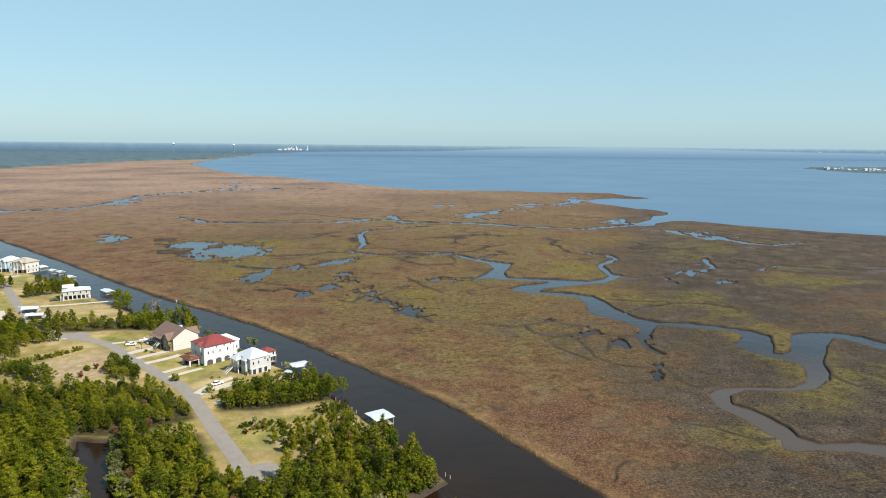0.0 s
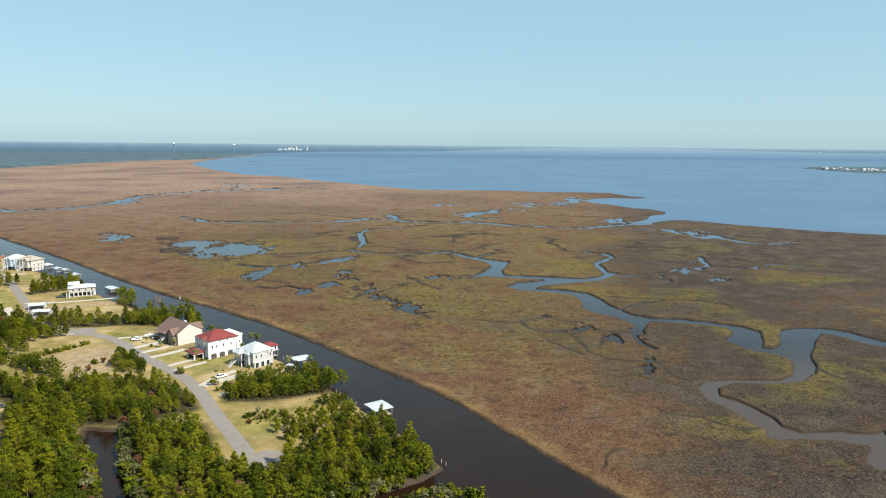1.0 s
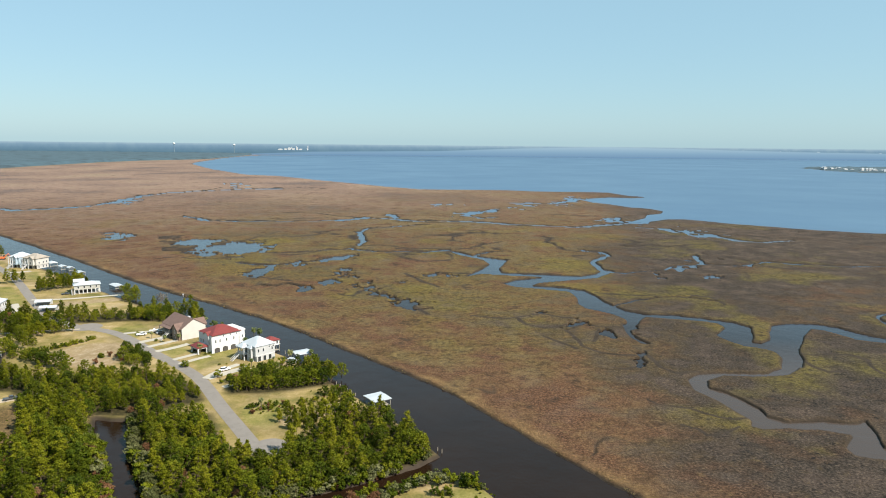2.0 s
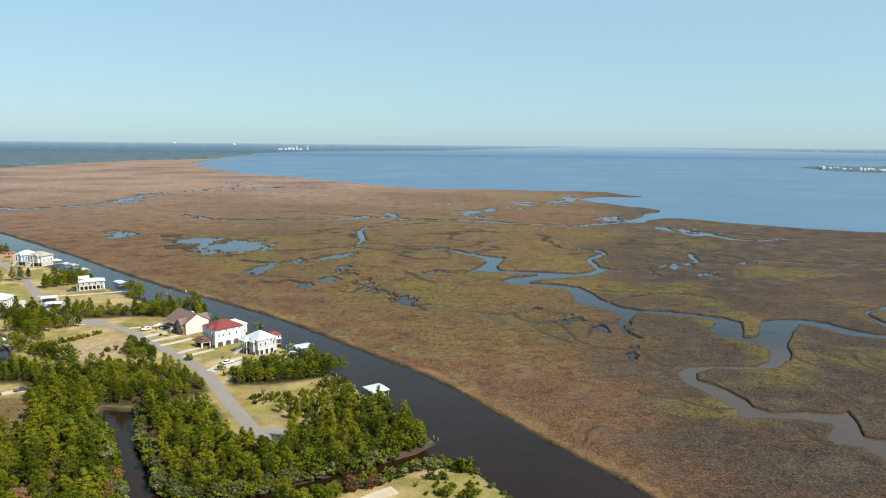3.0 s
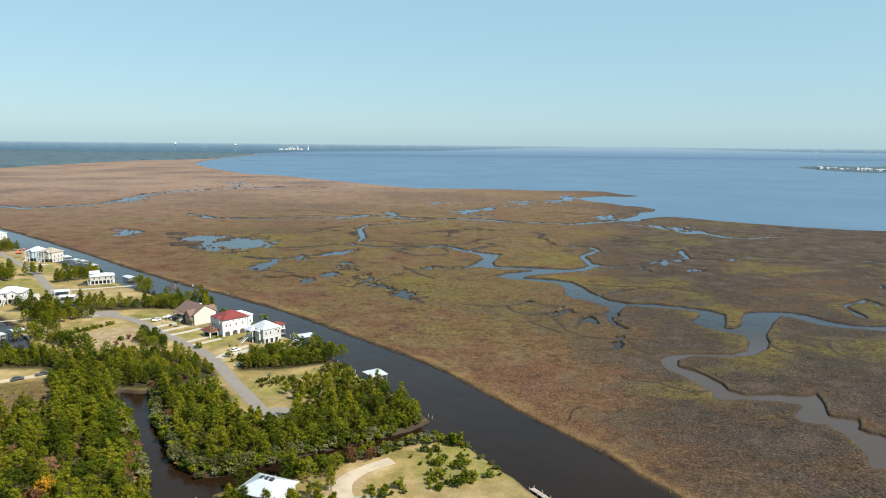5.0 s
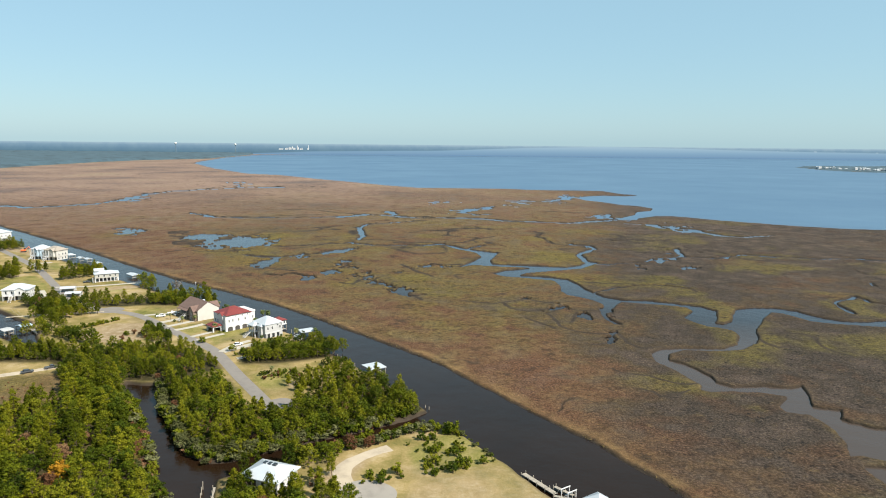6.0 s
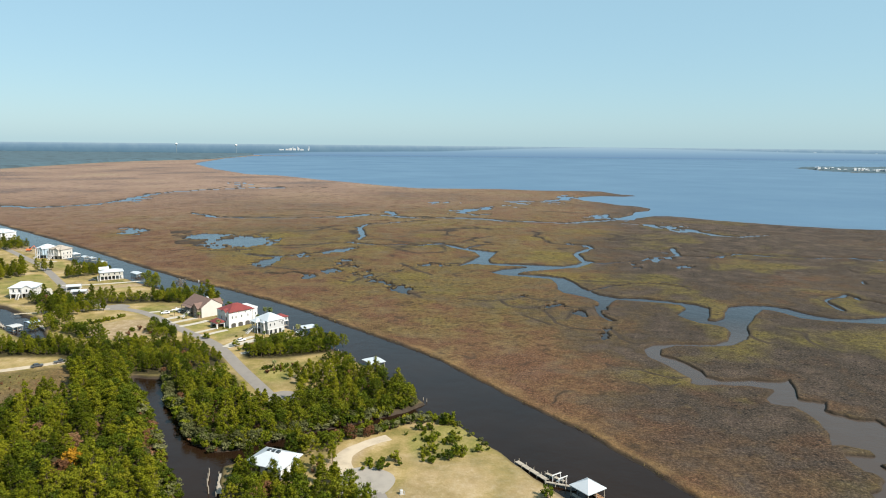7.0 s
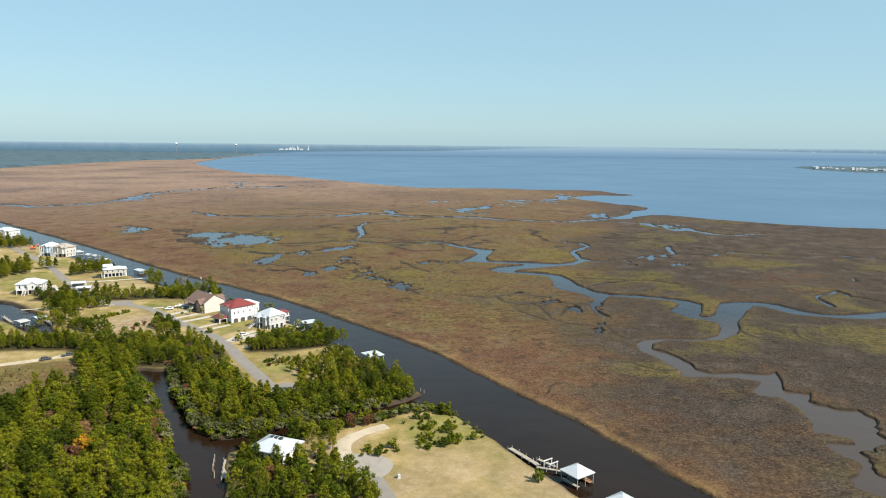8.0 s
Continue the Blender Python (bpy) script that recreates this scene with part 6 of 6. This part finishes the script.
EAST_BANK = [(-104, 213), (-95, 193), (-84, 175), (-73, 156), (-63, 150), (-54, 151), (-46, 157), (-34, 165)]
WEST_BANK = [(-116, 204), (-106, 190), (-95, 169), (-84, 149), (-78, 134), (-67, 118), (-58, 100)]
NORTH_BANK = [(-34, 165.5), (-22, 171.5), (-8, 180.5), (2, 189)]
SOUTH_BANK = [(-40, 142.5), (-33, 149.5), (-25, 154.5), (-15, 160), (-3, 168), (8, 173), (14, 173)]
for x, y in along(EAST_BANK, 2.8, 1.2, 201):
    plant(GREYS, x + 1.0, y + 0.5, 0.9, 0.8)
for x, y in along(WEST_BANK, 3.4, 1.3, 202):
    plant(GREYS + RUSTS + LEAFY, x - 1.2, y - 0.4, 0.72, 0.7)
for x, y in along(WEST_BANK, 2.6, 0.8, 203):
    plant(GREY_SHRUBS + BANK_SHRUBS + RUST_SHRUBS, x + 0.8, y - 0.2, 1.15, 0.4)
for x, y in along(EAST_BANK + NORTH_BANK[1:], 2.4, 0.7, 204):
    plant(GREY_SHRUBS + BANK_SHRUBS, x + 0.5, y - 0.3, 1.2, 0.4)
for x, y in along(NORTH_BANK, 3.2, 1.0, 205):
    plant(LEAFY + GREYS, x - 0.4, y + 0.4, 0.75, 0.7)
for x, y in along(SOUTH_BANK, 2.0, 1.1, 206):
    plant(BANK_SHRUBS + GREY_SHRUBS, x + 0.6, y - 1.4, 1.0)
for x, y in along(SOUTH_BANK[2:5], 2.6, 1.0, 207):
    plant(RUST_SHRUBS + RUSTS, x, y - 2.2, 0.75)
for x, y in ((-32, 147), (-30, 143.5), (-25, 147), (-27.5, 151), (-36, 144), (-23, 151)):
    plant(LEAFY, x, y, 0.75)
for x, y in ((-34.5, 146), (-47.5, 137.5), (-44.5, 140.5), (-46, 126)):
    plant(PINES, x, y, 0.72)
for x, y in ((-27.5, 135.5), (-24.5, 131), (-29.5, 129), (-22, 138), (-31.5, 126.5), (-20.5, 126), (-24, 125.5)):
    plant(PINES[3:], x, y, 0.6)
for x, y in ((-27, 132), (-25.5, 134)):
    plant(RUST_SHRUBS, x, y, 0.9)
# overhanging growth right at the basin's edge
for k, (x, y) in enumerate(along(BASIN[2:11], 1.9, 0.5, 208) + along(BASIN[13:18], 1.9, 0.5, 210)):
    if 108 < y < 212 and not (-60 < x < -38 and y < 147 and x > -52):
        plant(BANK_SHRUBS + GREY_SHRUBS + (RUST_SHRUBS if k % 3 == 0 else BANK_SHRUBS), x, y, 0.95, 0.1)
for x, y in along([(-112, 202), (-101, 188), (-90, 168), (-79, 148), (-73, 134), (-62, 119), (-56, 100)], 1.8, 0.5, 209):
    plant(GREY_SHRUBS + RUST_SHRUBS + BANK_SHRUBS, x - 0.8, y - 0.3, 1.05, 0.1)
# scrub between the branch canal and the sandy lot
SCRUB = [(-2, 160), (6, 167.5), (17, 171.5), (27, 152), (28, 147.5), (13, 140.5), (5, 138), (6, 150)]
scrub_rng = random.Random(301)
for x, y in scatter(SCRUB, 1.4, 301, 420):
    if fractal(np.array([x]), np.array([y]), 9, 2, 81)[0] > -0.3:
        plant(SHRUBS, x, y, scrub_rng.choice((0.4, 0.55, 0.75, 0.95, 1.2)))
for x, y in ((-12, 133.5), (-9.5, 135), (-7, 134), (-4.5, 136), (-10.5, 137.5), (-6.5, 137.8)):
    plant(SHRUBS, x, y, 1.25)
for x, y in ((-2.5, 140), (-1, 137), (12.5, 168.5), (14.8, 170.2), (16.5, 168.0)):
    plant(SHRUBS, x, y, 1.5)
plant(SHRUBS[2:], 15.0, 168.6, 1.7)
for x, y in scatter([(-50, 127), (-45, 130), (-39, 124), (-38, 114), (-47, 114)], 3.2, 307):
    plant(LEAFY + PINES[3:], x, y, 0.72)
for x, y in ((-36, 120.5), (-32.5, 120), (-38, 118.5), (-48.5, 127), (-49, 131)):
    plant(PINES[3:], x, y, 0.72)
plant(SHRUBS[2:], 42.0, 118.4, 1.55)
for x, y in along([(29, 150), (20, 166), (16, 171)], 2.2, 0.8, 302):
    plant(SHRUBS + GREY_SHRUBS, x - 1.2, y, 0.6, 0.9)
# overgrown open lot and its small pines
for x, y in along([(-66, 224), (-58, 228), (-47, 232), (-40, 240), (-34, 247), (-30, 240)], 1.7, 1.7, 303):
    plant(SHRUBS + RUST_SHRUBS, x, y, 0.62)
for x, y in scatter([(-47, 245), (-36, 250), (-30, 240), (-36, 236)], 3.2, 304):
    plant(SHRUBS + LEAFY[3:], x, y, 0.62)
for x, y in ((-47, 208), (-45, 210.5), (-42.5, 210), (-40.2, 213), (-38, 215.5), (-44, 206), (-40.5, 208.5)):
    plant(PINES[3:], x, y, 0.62)
for x, y in scatter([(-68, 230), (-63, 233), (-53, 231.5), (-43, 234), (-42, 229), (-51, 224.5), (-64, 220)], 1.5, 305, 700):
    plant(SHRUBS + SHRUBS + RUST_SHRUBS, x, y, scrub_rng.choice((0.35, 0.5, 0.6, 0.8)))
for x, y in ((-46, 213), (-43.3, 216.6), (-41, 216.6), (-49.5, 216.4), (-51.5, 213.5), (-37.5, 219), (-44.8, 218.8), (-38.8, 211.8)):
    plant(PINES[3:], x, y, 0.6)
for x, y in ((-34, 226), (-31.5, 230), (-36.5, 231), (-29, 226.5), (-33, 222), (-27.5, 222.5), (-38, 224.5), (-30, 234)):
    plant(PINES[3:] + LEAFY, x, y, 0.7)
plant(PALMS, -61.5, 226.5, 0.75)
# growth behind the houses and along their street
for x, y, k in ((-131, 354.5, 1.15), (-136, 360, 1.0), (-127.5, 352, 0.8)):
    plant(PINES[:3], x, y, k)
for x, y in along([(-126, 348), (-118, 340), (-108, 331), (-98, 322)], 3.2, 1.4, 306):
    plant(SHRUBS + PALMS, x, y, 0.9)
for x, y, k in ((-107.4, 272.7, 1.5), (-131, 284, 1.7), (-140, 293, 1.6), (-136, 289, 1.9), (-88.6, 259.6, 1.5), (-84.8, 252.8, 1.7), (-78.5, 267.1, 1.5)):
    plant(SHRUBS, x, y, k)
# palms and lawn shrubs round the houses
for x, y, s in ((-54.2, 286.0, 1.1), (-63.5, 284.5, 1.0), (-40.5, 258.5, 1.15), (-113.5, 315.0, 1.05), (-113.2, 332.0, 1.1), (-111.0, 336.0, 1.0), (-107.5, 292.5, 1.15), (-88.5, 300.0, 1.2), (-86.0, 317.0, 1.2), (-90, 321, 1.1), (-78.0, 273.0, 0.8), (-70.0, 280.0, 0.7), (-131, 310, 0.7), (-140, 316, 0.7), (-125, 312.5, 0.9)):
    plant(PALMS, x, y, s)
for x, y, s in ((-70.5, 276.0, 1.2), (-65.3, 276.5, 1.3), (-77.0, 272.8, 1.0), (-81.5, 255.0, 1.3), (-83.0, 257.0, 1.2), (-75.8, 257.6, 1.1), (-106.5, 273.5, 1.3), (-93.0, 275.5, 0.45), (-90.2, 277.0, 0.45), (-104.5, 291.0, 0.5), (-103.0, 292.5, 0.5), (-136.0, 311.5, 0.7), (-150.0, 322.5, 0.8)):
    plant(SHRUBS, x, y, s)
# tree clumps along the street and the sandy lots
for x, y in scatter([(-141, 292), (-130, 286), (-122, 274), (-131, 272), (-140, 284)], 3.4, 311):
    plant(LEAFY, x, y, 0.72)
for x, y in ((-150, 285), (-147, 287), (-144.5, 287.5), (-142, 286), (-151.5, 287), (-139, 281), (-148, 276)):
    plant(SHRUBS + RUST_SHRUBS, x, y, 1.1)
for x, y in along([(-186, 287), (-178, 299), (-168, 314)], 1.0, 0.8, 312):
    plant(SHRUBS, x, y, 1.0)
for x, y in along([(-150, 268), (-165, 272), (-185, 284), (-200, 288)], 2.6, 3.0, 313):
    plant(LEAFY, x, y, 0.8)
# belt beside the canal, north of the houses
for x, y in scatter([(-168, 356), (-150, 362), (-140, 352), (-148, 346)], 4.0, 321):
    plant(LEAFY, x, y, 0.7)
for x, y in ((-162, 381), (-158, 377)):
    plant(BARES, x, y, 0.9)
for x, y in ((-131, 351), (-134, 354), (-128, 346), (-126, 349), (-164, 377), (-155, 372), (-151, 366)):
    plant(PINES, x, y, 0.72)
for x, y in scatter([(-220, 316), (-195, 318), (-186, 328), (-204, 334), (-214, 330)], 3.8, 322):
    plant(LEAFY + PINES[3:], x, y, 0.8)
for x, y in scatter([(-248, 352), (-225, 346), (-216, 322), (-206, 306), (-196, 292), (-190, 300), (-202, 318), (-222, 352), (-240, 362)], 4.8, 323):
    plant(LEAFY + PINES[3:], x, y, 0.62)
for x, y in scatter([(-196, 412), (-206, 424), (-190, 414), (-182, 396), (-188, 392)], 4.2, 324):
    plant(LEAFY, x, y, 0.75)
# pine stands among the northern lots
for x, y in scatter([(-262, 424), (-254, 440), (-242, 448), (-234, 441), (-246, 432), (-256, 420)], 3.6, 331):
    plant(PINES, x, y, 0.85)
for x, y in scatter([(-334, 402), (-300, 408), (-292, 428), (-300, 442), (-326, 440), (-345, 420)], 4.4, 332):
    plant(PINES, x, y, 0.95)
for x, y in ((-293, 444), (-291, 449), (-288, 446), (-286, 451)):
    plant(PINES, x, y, 0.85)
for x, y in scatter([(-412, 568), (-380, 540), (-366, 556), (-384, 572), (-400, 588)], 4.5, 333):
    plant(PINES + LEAFY, x, y, 0.75)
for x, y in along([(-282, 470), (-262, 462), (-246, 452)], 4.0, 2.5, 334):
    plant(LEAFY, x, y, 0.65)
for x, y in scatter([(-262, 372), (-238, 364), (-240, 356), (-262, 360)], 5.0, 335):
    plant(SHRUBS, x, y, 1.3)
# wood round the head of the basin
for x, y in scatter([(-152.5, 228.5), (-122, 222.5), (-120, 212), (-113, 195), (-117, 188), (-130.5, 194)], 3.3, 336):
    plant(PINES + LEAFY, x, y, 0.78)
# meadow edge and the wood beyond the west road
for x, y in scatter([(-215, 252), (-172, 243), (-163, 248), (-170, 262), (-215, 262)], 4.8, 341):
    plant(PINES + LEAFY, x, y, 0.6)
for x, y in ((-148, 236), (-143, 231), (-148, 226), (-138, 226), (-140, 214), (-132, 210), (-136, 202)):
    plant(LEAFY, x, y, 0.8)
for x, y in scatter([(-198, 202), (-160, 216), (-144, 212), (-140, 190), (-180, 182)], 3.2, 342):
    plant(SHRUBS + RUST_SHRUBS + RUST_SHRUBS, x, y, tree_rng.uniform(0.22, 0.5))
plant(GOLDS, -98.3, 129.5, 1.1)


# ---- marsh grass, nearest stretch ----
def reeds(name, count, seed, mat, label, bank_only):
    """Tussocks of leaning blades, thickest along the canal's edge."""
    r = np.random.default_rng(seed)
    x, y = r.uniform(-190, 230, count * 8), r.uniform(105, 480, count * 8)
    canal, creek, bay = water_fields(x, y)
    side = line_distance(x, y, CANAL_FAR + [(-3000, 2900), (-6000, 2900), (-6000, -6000), (150, -6000), (150, -60)], True)
    wet = np.minimum(canal, creek)
    clump = fractal(x, y, 14, 3, seed) + 0.5 * r.standard_normal(len(x))
    if bank_only:
        ok = (side > 0.5) & (canal > 0.4) & (canal < 5 + 3 * fractal(x, y, 20, 2, 46)) & (creek > 0.5)
    else:
        ok = (side > 2) & (wet > 0.6) & (clump > 0.25) & (r.random(len(x)) < (180 / np.maximum(y, 150)) ** 1.6)
    x, y = x[ok][:count], y[ok][:count]
    n, blades = len(x), 5
    px, py = np.repeat(x, blades), np.repeat(y, blades)
    a = r.uniform(0, 2 * math.pi, n * blades)
    h = np.repeat(r.uniform(0.25, 0.6, n), blades) * r.uniform(0.7, 1.2, n * blades)
    w = r.uniform(0.08, 0.18, n * blades)
    lean = r.uniform(0.2, 0.7, n * blades)
    base = np.stack([px + r.uniform(-0.35, 0.35, n * blades), py + r.uniform(-0.35, 0.35, n * blades), np.full(n * blades, 0.25)], 1)
    side_v = np.stack([-np.sin(a), np.cos(a), np.zeros_like(a)], 1) * w[:, None]
    tip = base + np.stack([np.cos(a) * lean, np.sin(a) * lean, h], 1)
    v = np.stack([base - side_v, base + side_v, tip + side_v * 0.5, tip - side_v * 0.5], 1).reshape(-1, 3)
    f = np.arange(4 * n * blades).reshape(-1, 4)
    return tagged(new(name, mesh_from(name, v.tolist(), f.tolist(), mat)), label, "grass", kind="stuff")


reeds("bank_reeds", 14000, 401, M_REED, "straw-coloured reeds along the canal's marsh bank", True)


def tussocks(count, seed):
    """Low humps of matted grass over the near marsh, joined."""
    r = np.random.default_rng(seed)
    x, y = r.uniform(20, 240, count * 5), r.uniform(105, 360, count * 5)
    canal, creek, bay = water_fields(x, y)
    side = line_distance(x, y, CANAL_FAR, False)
    clump = fractal(x, y, 18, 4, 85) + 0.35 * r.standard_normal(len(x))
    ok = (canal > 3) & (side > 3) & (creek > 0.7) & (x > 98 - 0.52 * (y - 100)) & (clump > 0.05) & (r.random(len(x)) < (170 / np.maximum(y, 150)) ** 1.5)
    x, y = x[ok][:count], y[ok][:count]
    n = len(x)
    rad = r.uniform(0.25, 0.7, n)
    v = OCTA_V[None] * (1 + 0.35 * r.standard_normal((n, 6, 1))) * np.stack([rad, rad, rad * r.uniform(0.3, 0.6, n)], 1)[:, None]
    v = v + np.stack([x, y, np.full(n, 0.42)], 1)[:, None]
    f = OCTA_F[None] + 6 * np.arange(n)[:, None, None]
    me = mesh_from("marsh_tussocks", v.reshape(-1, 3).tolist(), f.reshape(-1, 3).tolist(), M_SEDGE)
    return tagged(new("marsh_tussocks", me), "low brown tussocks of matted marsh grass", "grass", kind="stuff")


tussocks(9000, 411)
